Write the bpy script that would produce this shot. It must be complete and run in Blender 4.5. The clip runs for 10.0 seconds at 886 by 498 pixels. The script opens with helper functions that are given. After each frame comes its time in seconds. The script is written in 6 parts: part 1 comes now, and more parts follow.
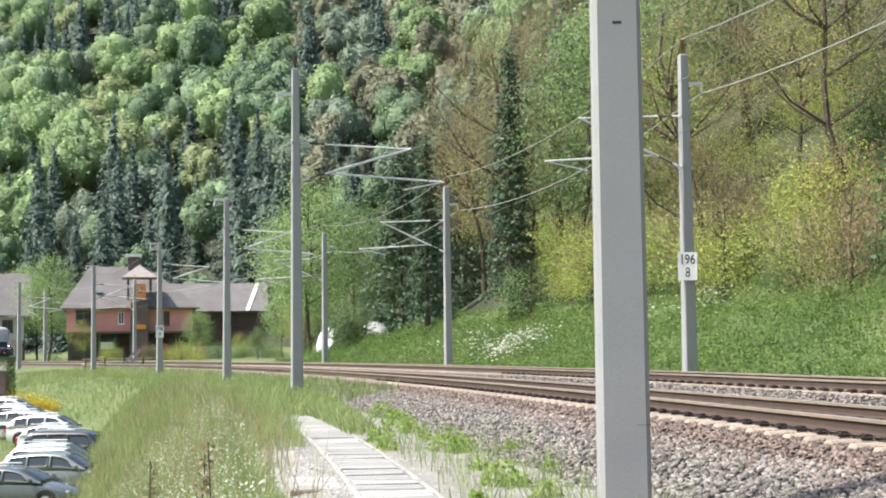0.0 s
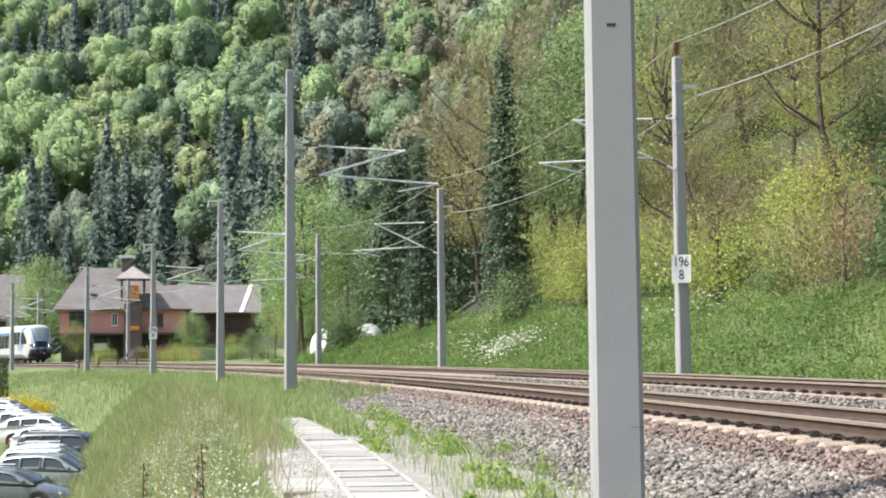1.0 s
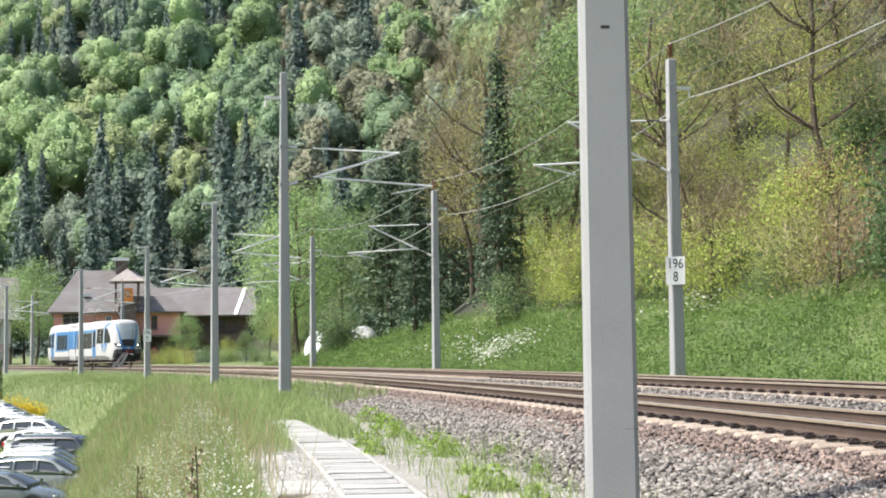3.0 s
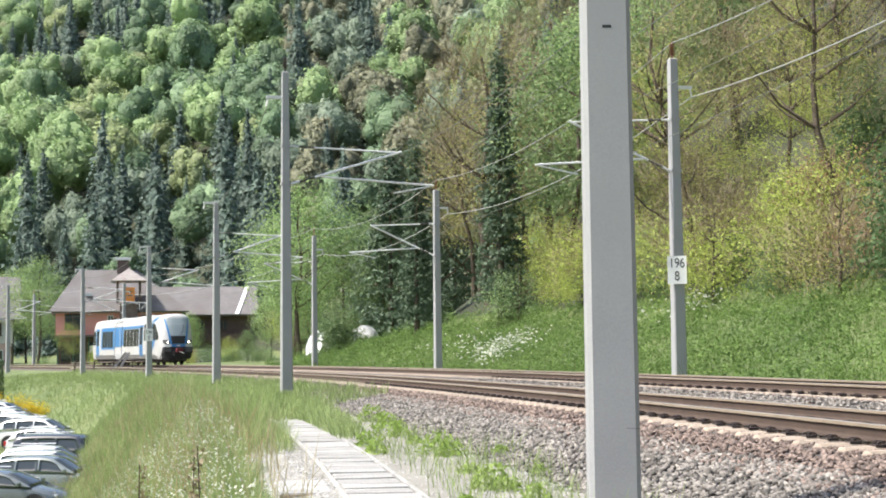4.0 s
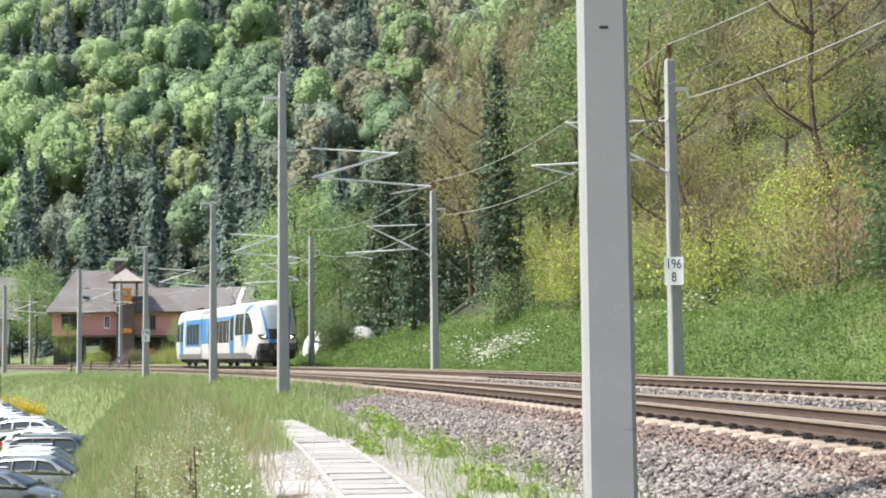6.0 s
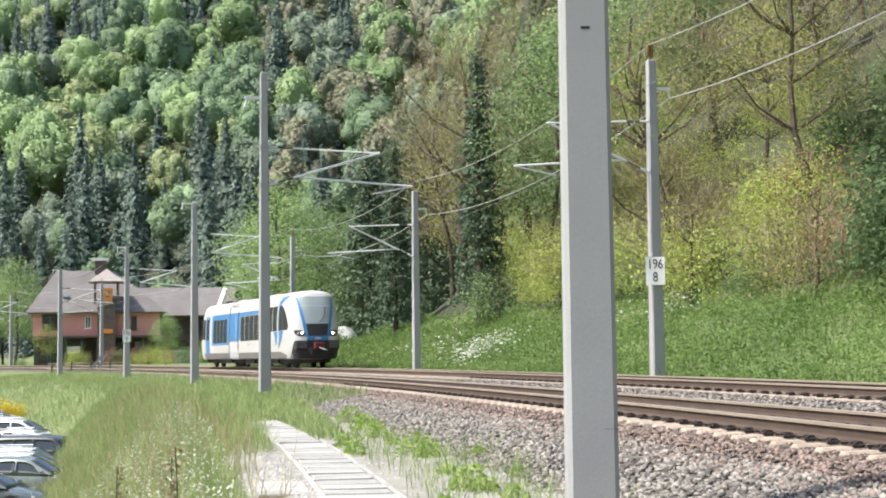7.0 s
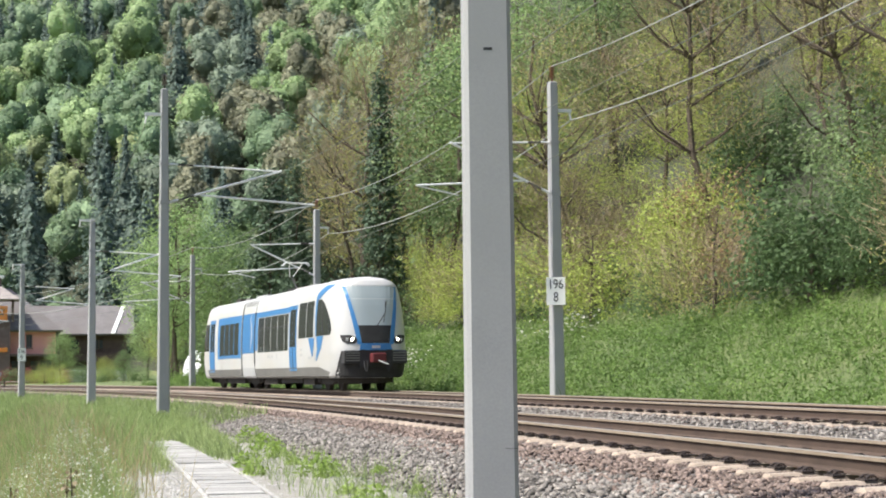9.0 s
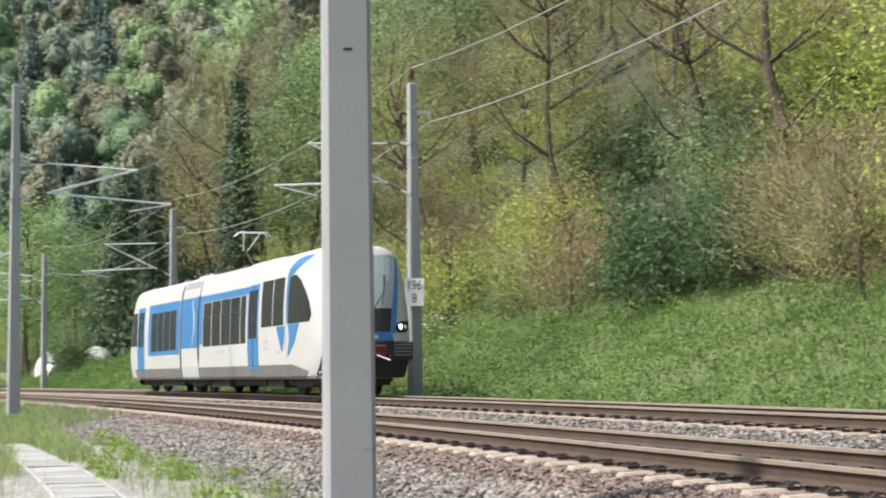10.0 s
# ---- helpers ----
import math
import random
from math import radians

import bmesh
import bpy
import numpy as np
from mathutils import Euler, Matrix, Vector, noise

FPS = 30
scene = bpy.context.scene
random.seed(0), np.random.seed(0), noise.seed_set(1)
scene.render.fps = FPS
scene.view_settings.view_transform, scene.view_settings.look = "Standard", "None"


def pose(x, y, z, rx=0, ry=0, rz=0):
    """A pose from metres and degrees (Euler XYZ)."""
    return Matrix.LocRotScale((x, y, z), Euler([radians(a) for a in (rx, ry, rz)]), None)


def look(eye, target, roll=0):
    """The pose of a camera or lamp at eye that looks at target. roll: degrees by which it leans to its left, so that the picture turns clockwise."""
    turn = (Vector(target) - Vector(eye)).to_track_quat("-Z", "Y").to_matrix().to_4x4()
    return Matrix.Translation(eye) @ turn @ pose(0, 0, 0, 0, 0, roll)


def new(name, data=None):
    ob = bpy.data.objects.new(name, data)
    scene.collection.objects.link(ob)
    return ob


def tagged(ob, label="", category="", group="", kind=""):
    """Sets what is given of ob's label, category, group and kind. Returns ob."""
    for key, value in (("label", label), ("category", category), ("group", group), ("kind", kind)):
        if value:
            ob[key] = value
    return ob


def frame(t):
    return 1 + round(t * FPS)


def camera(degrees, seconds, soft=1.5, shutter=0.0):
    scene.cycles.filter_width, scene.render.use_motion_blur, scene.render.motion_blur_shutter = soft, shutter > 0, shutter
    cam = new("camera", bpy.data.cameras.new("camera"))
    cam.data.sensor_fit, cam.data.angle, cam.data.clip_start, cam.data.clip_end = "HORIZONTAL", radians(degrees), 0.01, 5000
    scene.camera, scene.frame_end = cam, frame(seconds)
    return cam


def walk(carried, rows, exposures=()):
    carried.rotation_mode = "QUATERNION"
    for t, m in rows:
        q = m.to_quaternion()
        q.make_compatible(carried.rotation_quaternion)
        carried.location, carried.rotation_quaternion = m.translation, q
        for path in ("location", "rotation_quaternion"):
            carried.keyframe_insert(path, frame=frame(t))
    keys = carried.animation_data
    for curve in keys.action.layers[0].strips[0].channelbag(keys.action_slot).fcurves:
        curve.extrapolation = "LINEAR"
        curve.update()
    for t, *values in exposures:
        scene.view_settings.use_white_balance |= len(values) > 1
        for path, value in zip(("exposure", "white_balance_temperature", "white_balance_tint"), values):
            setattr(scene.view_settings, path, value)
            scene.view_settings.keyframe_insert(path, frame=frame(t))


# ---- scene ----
# ---------------------------------------------------------------- camera
cam = camera(32.97, 10.0, soft=1.9, shutter=0.3)
EYE = 0.77
TURNS = [
    (0.0, 93.887, 0.721, -0.001), (0.5, 93.928, 0.64, -0.051), (1.0, 93.958, 0.616, -0.241),
    (1.5, 93.98, 0.719, -0.396), (2.0, 94.009, 0.706, -0.456), (2.5, 94.043, 0.712, -0.466),
    (4.0, 94.016, 0.705, -0.393), (4.5, 94.013, 0.724, -0.349), (5.0, 94.008, 0.712, -0.31),
    (6.5, 94.056, 0.674, -0.801), (7.0, 94.039, 0.725, -1.209), (7.5, 94.08, 0.69, -1.636),
    (8.0, 94.355, 0.636, -2.261), (8.5, 94.606, 0.63, -3.509), (9.0, 94.735, 0.667, -4.981),
    (9.5, 94.776, 0.676, -6.692), (10.0, 94.699, 0.807, -10.387),
]
walk(cam, [(t, pose(0, 0, EYE, rx, ry, rz)) for t, rx, ry, rz in TURNS], [(0.0, 1.0), (5.0, 1.05), (8.0, 0.98), (9.0, 0.88), (10.0, 0.80)])

# ---------------------------------------------------------------- light
world = bpy.data.worlds.new("sky")
scene.world = world
world.use_nodes = True
wn = world.node_tree.nodes
wl = world.node_tree.links
sky = wn.new("ShaderNodeTexSky")
sky.sky_type = "NISHITA"
sky.sun_disc = False
SUN_ELEV, SUN_AZ = 55.0, 262.0      # azimuth from +y, clockwise
sky.sun_elevation = radians(SUN_ELEV)
sky.sun_rotation = radians(SUN_AZ)
sky.dust_density = 3.0
wl.new(sky.outputs["Color"], wn["Background"].inputs["Color"])
wn["Background"].inputs["Strength"].default_value = 0.125
sun = new("sun", bpy.data.lights.new("sun", "SUN"))
sun.data.energy, sun.data.angle, sun.data.color = 3.7, radians(2.0), (1.0, 0.95, 0.87)
_az, _el = radians(SUN_AZ), radians(SUN_ELEV)
_d = Vector((math.sin(_az) * math.cos(_el), math.cos(_az) * math.cos(_el), math.sin(_el)))
sun.matrix_basis = look(_d * 300, (0, 0, 0))

# ---------------------------------------------------------------- plan of the line
CX, CY, R, SP = -391.03, -40.06, 400.18, 4.435   # centre of the curve, radius of the near track, far track's offset
FZ = 0.15                                          # far track lies this much higher
GAUGE = 1.505                                      # between rail centres


def P(a, off, z=0.0):
    """A point: a metres along the curve, off metres outwards from the near track."""
    f = a / R
    return Vector((CX + (R + off) * math.cos(f), CY + (R + off) * math.sin(f), z))


def polar(x, y):
    return math.atan2(y - CY, x - CX) * R, math.hypot(x - CX, y - CY) - R


def smooth(e0, e1, x):
    t = np.clip((x - e0) / (e1 - e0), 0, 1)
    return t * t * (3 - 2 * t)


def lift(off, a):
    """Height of the ground."""
    off, a = np.asarray(off, float), np.asarray(a, float)
    foot = SP + 10 + 70 * smooth(135, 205, a)
    low = np.interp(a, [60, 100, 111, 115, 129, 150, 230], [-4.35, -4.3, -4.4, -3.75, -3.05, -1.6, -0.8])
    top = [(-7.0, -0.72), (-6.4, -0.635), (-5.0, -0.635), (-4.6, -0.64), (-3.6, -0.60), (-1.9, -0.28), (-1.32, -0.25), (-1.2, -0.236), (1.5, -0.24), (SP - 1.5, -0.09), (SP + 1.7, -0.09), (SP + 3.0, -0.3), (SP + 4.2, 0.0), (SP + 10, 2.4)]
    z = np.interp(off, [q[0] for q in top], [q[1] for q in top])
    t = np.clip((-7.0 - off) / 4.4, 0, 1)
    z = np.where(off < -7.0, -0.72 + (low + 0.72) * (0.3 * t + 0.7 * t * t * (3 - 2 * t)), z)
    flat = np.interp(off, [SP + 2, SP + 4, SP + 60], [-0.2, 0.0, 0.6])
    w = smooth(130, 178, a)
    z = np.where(off > SP + 2.5, z * (1 - w) + flat * w, z)
    up = np.maximum(0, off - foot)
    hill = 420 * (1 - np.exp(-up * 0.70 / 420))
    far_in = np.maximum(0, -off - 150)
    return z + hill + 0.25 * far_in


# ---------------------------------------------------------------- helpers
def mesh_of(bm):
    me = bpy.data.meshes.new("mesh")
    bm.to_mesh(me)
    bm.free()
    return me


def thing(name, m=None, **tags):
    ob = new(name)
    ob.empty_display_size = 0.2
    if m is not None:
        ob.matrix_basis = m
    return tagged(ob, **tags)


def part(name, bm, material, parent=None, label="", m=None, smooth_faces=False, **tags):
    """One mesh object under a thing or a part; bm may be a bmesh or a mesh."""
    me = mesh_of(bm) if isinstance(bm, bmesh.types.BMesh) else bm
    if material is not None and not me.materials:
        for k in (material if isinstance(material, (list, tuple)) else [material]):
            me.materials.append(k)
    if smooth_faces:
        me.shade_smooth()
    ob = new(name, me)
    if parent is not None:
        ob.parent = parent
    if m is not None:
        ob.matrix_basis = m
    return tagged(ob, label=label, **tags)


def box(bm, x0, x1, y0, y1, z0, z1, m=None, bevel=0.0):
    r = bmesh.ops.create_cube(bm, size=1)
    v = r["verts"]
    for q in v:
        q.co = Vector(((x0 + x1) / 2 + q.co.x * (x1 - x0), (y0 + y1) / 2 + q.co.y * (y1 - y0), (z0 + z1) / 2 + q.co.z * (z1 - z0)))
    if bevel:
        es = {e for q in v for e in q.link_edges}
        v = bmesh.ops.bevel(bm, geom=list(es), offset=bevel, segments=2, affect="EDGES", profile=0.5)["verts"]
    if m is not None:
        bmesh.ops.transform(bm, matrix=m, verts=list({q for q in v}))
    return bm


def tube(bm, p, q, r0, r1=None, n=8):
    r1 = r0 if r1 is None else r1
    p, q = Vector(p), Vector(q)
    d = (q - p).normalized()
    u = d.orthogonal().normalized()
    w = d.cross(u)
    ring = [[bm.verts.new(c + (u * math.cos(k) + w * math.sin(k)) * r) for k in (2 * math.pi * i / n for i in range(n))] for c, r in ((p, r0), (q, r1))]
    for i in range(n):
        bm.faces.new((ring[0][i], ring[0][(i + 1) % n], ring[1][(i + 1) % n], ring[1][i]))
    bm.faces.new(ring[0][::-1])
    bm.faces.new(ring[1])
    return bm


def pydata(name, verts, faces):
    me = bpy.data.meshes.new(name)
    me.from_pydata([tuple(v) for v in verts], [], [tuple(f) for f in faces])
    me.update()
    return me


def tris_mesh(name, v):
    """A mesh of loose leaf triangles from an (n, 4, 3) array of leaf cards."""
    n = len(v)
    v = np.stack([v[:, 0], v[:, 1] * 1.0, (v[:, 2] + v[:, 3]) / 2], 1) * 1.0
    me = bpy.data.meshes.new(name)
    me.vertices.add(3 * n)
    me.vertices.foreach_set("co", np.ascontiguousarray(v, dtype=np.float32).ravel())
    me.loops.add(3 * n)
    me.loops.foreach_set("vertex_index", np.arange(3 * n, dtype=np.int32))
    me.polygons.add(n)
    me.polygons.foreach_set("loop_start", np.arange(0, 3 * n, 3, dtype=np.int32))
    me.update(calc_edges=True)
    return me


def quads_mesh(name, v):
    """A mesh of loose quads from an (n, 4, 3) array."""
    n = len(v)
    me = bpy.data.meshes.new(name)
    me.vertices.add(4 * n)
    me.vertices.foreach_set("co", np.ascontiguousarray(v, dtype=np.float32).ravel())
    me.loops.add(4 * n)
    me.loops.foreach_set("vertex_index", np.arange(4 * n, dtype=np.int32))
    me.polygons.add(n)
    me.polygons.foreach_set("loop_start", np.arange(0, 4 * n, 4, dtype=np.int32))
    me.update(calc_edges=True)
    me.validate()
    return me


# ---------------------------------------------------------------- materials
def mat(name, c1, c2, rough=0.8, scale=4.0, fine=40.0, bump=0.2, metal=0.0, dist=0.02, rnd=0.0, island=0.0, spec=0.5, c3=None, big=0.3):
    """Two colours mixed by coarse and fine noise, with relief; rnd / island vary pieces."""
    k = bpy.data.materials.new(name)
    k.use_nodes = True
    n, l = k.node_tree.nodes, k.node_tree.links
    b = n["Principled BSDF"]
    geo = n.new("ShaderNodeNewGeometry")
    tc = n.new("ShaderNodeTexCoord")
    n1, n2 = n.new("ShaderNodeTexNoise"), n.new("ShaderNodeTexNoise")
    n1.inputs["Scale"].default_value, n2.inputs["Scale"].default_value = scale, fine
    n1.inputs["Detail"].default_value, n2.inputs["Detail"].default_value = 5, 3
    for q in (n1, n2):
        l.new(tc.outputs["Object"], q.inputs["Vector"])
    add = n.new("ShaderNodeMath")
    add.operation = "ADD"
    sc = n.new("ShaderNodeMath")
    sc.operation = "MULTIPLY_ADD"
    l.new(n1.outputs["Fac"], add.inputs[0])
    l.new(n2.outputs["Fac"], add.inputs[1])
    l.new(add.outputs[0], sc.inputs[0])
    sc.inputs[1].default_value, sc.inputs[2].default_value = 1.6, -1.1
    ramp = n.new("ShaderNodeMix")
    ramp.data_type = "RGBA"
    ramp.inputs[6].default_value, ramp.inputs[7].default_value = (*c1, 1), (*c2, 1)
    ramp.clamp_factor = True
    l.new(sc.outputs[0], ramp.inputs[0])
    col = ramp.outputs[2]
    if c3 is not None:
        n3 = n.new("ShaderNodeTexNoise")
        n3.inputs["Scale"].default_value, n3.inputs["Detail"].default_value = big, 4
        l.new(tc.outputs["Object"], n3.inputs["Vector"])
        st = n.new("ShaderNodeMath")
        st.operation = "MULTIPLY_ADD"
        st.use_clamp = True
        st.inputs[1].default_value, st.inputs[2].default_value = 4.0, -1.8
        l.new(n3.outputs["Fac"], st.inputs[0])
        mx = n.new("ShaderNodeMix")
        mx.data_type = "RGBA"
        mx.inputs[7].default_value = (*c3, 1)
        l.new(st.outputs[0], mx.inputs[0])
        l.new(col, mx.inputs[6])
        col = mx.outputs[2]
    for amount, out in ((rnd, None), (island, geo.outputs["Random Per Island"])):
        if amount:
            if out is None:
                out = n.new("ShaderNodeObjectInfo").outputs["Random"]
            hs = n.new("ShaderNodeHueSaturation")
            mr = n.new("ShaderNodeMapRange")
            mr.inputs["To Min"].default_value, mr.inputs["To Max"].default_value = 1 - amount, 1 + amount
            l.new(out, mr.inputs["Value"])
            l.new(mr.outputs[0], hs.inputs["Value"])
            l.new(col, hs.inputs["Color"])
            col = hs.outputs["Color"]
    l.new(col, b.inputs["Base Color"])
    b.inputs["Roughness"].default_value, b.inputs["Metallic"].default_value = rough, metal
    b.inputs["Specular IOR Level"].default_value = spec
    if bump:
        bp = n.new("ShaderNodeBump")
        bp.inputs["Strength"].default_value, bp.inputs["Distance"].default_value = bump, dist
        l.new(add.outputs[0], bp.inputs["Height"])
        l.new(bp.outputs[0], b.inputs["Normal"])
    return k


def leaf_mat(name, c1, c2, island=0.35, scale=0.12, trans=0.45, bump=0.0):
    """Leaves: diffuse and some light passing through; leaf by leaf and tree by tree different."""
    k = mat(name, c1, c2, rough=0.6, scale=scale, fine=1.3, bump=bump, dist=0.8, island=island, rnd=0.12, spec=0.25)
    n, l = k.node_tree.nodes, k.node_tree.links
    b = n["Principled BSDF"]
    col = b.inputs["Base Color"].links[0].from_socket
    tr = n.new("ShaderNodeBsdfTranslucent")
    mx = n.new("ShaderNodeMixShader")
    mx.inputs[0].default_value = trans
    l.new(col, tr.inputs["Color"])
    l.new(b.outputs[0], mx.inputs[1])
    l.new(tr.outputs[0], mx.inputs[2])
    l.new(mx.outputs[0], n["Material Output"].inputs["Surface"])
    return k


def plain(name, c, rough=0.5, metal=0.0, emit=0.0, spec=0.5):
    k = mat(name, c, tuple(min(1, v * 1.12) for v in c), rough=rough, metal=metal, scale=2, fine=25, bump=0.03, spec=spec)
    if emit:
        b = k.node_tree.nodes["Principled BSDF"]
        b.inputs["Emission Color"].default_value = (*c, 1)
        b.inputs["Emission Strength"].default_value = emit
    return k


def glass(name, tint=(0.02, 0.025, 0.03), rough=0.03):
    k = bpy.data.materials.new(name)
    k.use_nodes = True
    b = k.node_tree.nodes["Principled BSDF"]
    b.inputs["Base Color"].default_value = (*tint, 1)
    b.inputs["Roughness"].default_value = rough
    b.inputs["Specular IOR Level"].default_value = 0.8
    return k


M_GROUND = mat("meadow_soil", (0.08, 0.12, 0.042), (0.15, 0.19, 0.072), rough=0.95, scale=0.35, fine=6, bump=0.6, dist=0.1, c3=(0.14, 0.16, 0.065), big=0.15)
# Floor colour is held dark to carry the shade under the trees.
M_FOREST = mat("shaded_forest_floor", (0.025, 0.032, 0.016), (0.05, 0.056, 0.03), rough=0.95, scale=0.2, fine=3, bump=0.5, dist=0.2)
M_BALLAST = mat("ballast_bed", (0.07, 0.062, 0.056), (0.17, 0.155, 0.145), rough=0.95, scale=3, fine=22, bump=1.0, dist=0.06, c3=(0.12, 0.08, 0.065), big=0.5)
M_STONE = mat("crushed_stone", (0.125, 0.113, 0.101), (0.27, 0.252, 0.23), rough=0.9, scale=2, fine=30, bump=0.3, island=0.65)
M_STONE_RUST = mat("rusty_crushed_stone", (0.135, 0.098, 0.082), (0.25, 0.195, 0.168), rough=0.9, scale=2, fine=30, bump=0.3, island=0.5)
M_RAIL = mat("rusty_rail", (0.048, 0.031, 0.023), (0.082, 0.055, 0.04), rough=0.85, scale=3, fine=60, bump=0.2, dist=0.005)
M_RAILTOP = mat("worn_rail_head", (0.30, 0.27, 0.23), (0.40, 0.37, 0.33), rough=0.45, scale=2, fine=40, bump=0.05, metal=0.6)
M_SLEEPER = mat("concrete_sleeper", (0.32, 0.26, 0.205), (0.46, 0.385, 0.31), rough=0.9, scale=5, fine=50, bump=0.25, dist=0.01, rnd=0.15)
# Lighter than the web: light on the head sides is painted into the tan.
M_RAILSIDE = mat("tan_lit_head_side", (0.20, 0.155, 0.11), (0.30, 0.245, 0.185), rough=0.6, scale=3, fine=50, bump=0.1, dist=0.004)
M_CLIP = mat("dark_rail_clip", (0.035, 0.027, 0.024), (0.06, 0.045, 0.04), rough=0.7, scale=20, fine=90, bump=0.1)
M_MAST = mat("grey_mast_paint", (0.30, 0.303, 0.312), (0.36, 0.362, 0.368), rough=0.6, scale=1.5, fine=55, bump=0.12, dist=0.004, c3=(0.325, 0.327, 0.332), big=0.8)
M_GALV = mat("galvanised_tube", (0.66, 0.67, 0.68), (0.80, 0.80, 0.80), rough=0.35, scale=8, fine=60, bump=0.05, metal=0.0)
M_INSUL = plain("dark_insulator", (0.035, 0.03, 0.03), 0.3)
M_WIRE = plain("weathered_wire", (0.30, 0.31, 0.30), 0.6)
M_DWIRE = plain("dull_copper_wire", (0.13, 0.14, 0.12), 0.6)
M_WHITE = plain("white_enamel", (0.80, 0.80, 0.78), 0.4)
M_BLACK = plain("black_paint", (0.02, 0.02, 0.022), 0.5)
M_CONC = mat("pale_concrete_slab", (0.24, 0.236, 0.225), (0.42, 0.416, 0.40), rough=0.9, scale=2.5, fine=45, bump=0.25, dist=0.01, rnd=0.14)
M_BARK = mat("bark", (0.055, 0.042, 0.03), (0.12, 0.095, 0.07), rough=0.95, scale=3, fine=14, bump=0.8, dist=0.05)
L_BEECH = leaf_mat("fresh_beech_leaves", (0.21, 0.32, 0.12), (0.35, 0.45, 0.2))
L_MID = leaf_mat("green_leaves", (0.13, 0.21, 0.09), (0.25, 0.33, 0.15))
L_DARK = leaf_mat("dark_needles", (0.062, 0.105, 0.066), (0.12, 0.17, 0.10), trans=0.2)
L_YELLOW = leaf_mat("yellow_green_young_leaves", (0.31, 0.385, 0.085), (0.46, 0.53, 0.15))
L_BROWN = leaf_mat("bare_brown_twigs", (0.22, 0.175, 0.11), (0.34, 0.28, 0.18), trans=0.1)
L_BUD = leaf_mat("olive_opening_buds", (0.30, 0.315, 0.10), (0.43, 0.43, 0.15))
L_GRASS = leaf_mat("meadow_grass", (0.195, 0.275, 0.095), (0.35, 0.42, 0.185), island=0.4, scale=0.6)
# Far leaves are paler and bluer: aerial haze is put into their colours.
L_FARA = leaf_mat("hazed_fresh_beech_leaves", (0.225, 0.335, 0.15), (0.38, 0.5, 0.25), scale=0.05, island=0.28, trans=0.36, bump=1.0)
L_FARE = leaf_mat("hazed_yellowish_maple_leaves", (0.28, 0.345, 0.16), (0.42, 0.485, 0.255), scale=0.05, island=0.28, trans=0.36, bump=1.0)
L_FARM = leaf_mat("hazed_green_lime_leaves", (0.15, 0.235, 0.135), (0.27, 0.37, 0.215), scale=0.05, island=0.28, trans=0.36, bump=1.0)
L_FARB = leaf_mat("hazed_grey_green_ash_leaves", (0.185, 0.245, 0.175), (0.3, 0.365, 0.27), scale=0.05, island=0.28, trans=0.36, bump=1.0)
L_FARC = leaf_mat("hazed_blue_green_spruce_needles", (0.105, 0.155, 0.132), (0.185, 0.245, 0.2), scale=0.05, island=0.28, trans=0.3, bump=1.0)
L_FARD = leaf_mat("hazed_brownish_budding_twigs", (0.185, 0.195, 0.125), (0.29, 0.295, 0.2), scale=0.05, island=0.28, trans=0.3, bump=1.0)
L_HERB = leaf_mat("bank_herbs", (0.085, 0.15, 0.042), (0.18, 0.265, 0.08), island=0.45, scale=0.5)
L_WEED = leaf_mat("bright_green_weed_leaves", (0.22, 0.34, 0.07), (0.34, 0.46, 0.12), island=0.3, scale=0.8)
L_SORREL = leaf_mat("reddish_sorrel_stalks", (0.36, 0.23, 0.13), (0.46, 0.34, 0.20), island=0.3)
L_STRAW = leaf_mat("dry_grass_stalks", (0.34, 0.29, 0.16), (0.50, 0.44, 0.28), island=0.3)
L_WHITE = leaf_mat("white_umbels", (0.62, 0.64, 0.55), (0.80, 0.80, 0.74), island=0.15)

# ---------------------------------------------------------------- ground
def build_ground():
    aa = np.concatenate([np.linspace(-420, 20, 45)[:-1], np.linspace(20, 120, 126)[:-1], np.linspace(120, 320, 81)[:-1], np.linspace(320, 1000, 60)])
    oo = np.concatenate([np.linspace(-392, -30, 26)[:-1], np.linspace(-30, -8, 23)[:-1], np.linspace(-8, 16, 97)[:-1], np.linspace(16, 90, 75)[:-1], np.linspace(90, 900, 70)])
    A, O = np.meshgrid(aa, oo, indexing="ij")
    Z = lift(O, A)
    rough = np.array([[noise.noise(Vector((a * 0.35, o * 0.35, 0))) for o in oo] for a in aa])
    amp = np.where((O > -6.9) & (O < SP + 3), 0.015, 0.14) * np.where(np.abs(O) > 60, 6, 1)
    Z = Z + rough * amp
    X, Y = CX + (R + O) * np.cos(A / R), CY + (R + O) * np.sin(A / R)
    verts = np.stack([X, Y, Z], -1).reshape(-1, 3)
    nj = len(oo)
    faces, kinds = [], []
    foot = SP + 10 + 70 * smooth(135, 205, aa)
    for i in range(len(aa) - 1):
        for j in range(nj - 1):
            faces.append((i * nj + j, (i + 1) * nj + j, (i + 1) * nj + j + 1, i * nj + j + 1))
            o = oo[j] + 0.1
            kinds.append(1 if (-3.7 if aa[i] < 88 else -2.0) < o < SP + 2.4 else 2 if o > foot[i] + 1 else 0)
    me = pydata("ground", verts, faces)
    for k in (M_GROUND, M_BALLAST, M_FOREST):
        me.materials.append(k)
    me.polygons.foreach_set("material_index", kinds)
    part("ground", me, None, kind="structure", label="grassy railway embankment, ballast bed and wooded valley side", category="ground", smooth_faces=True)


build_ground()


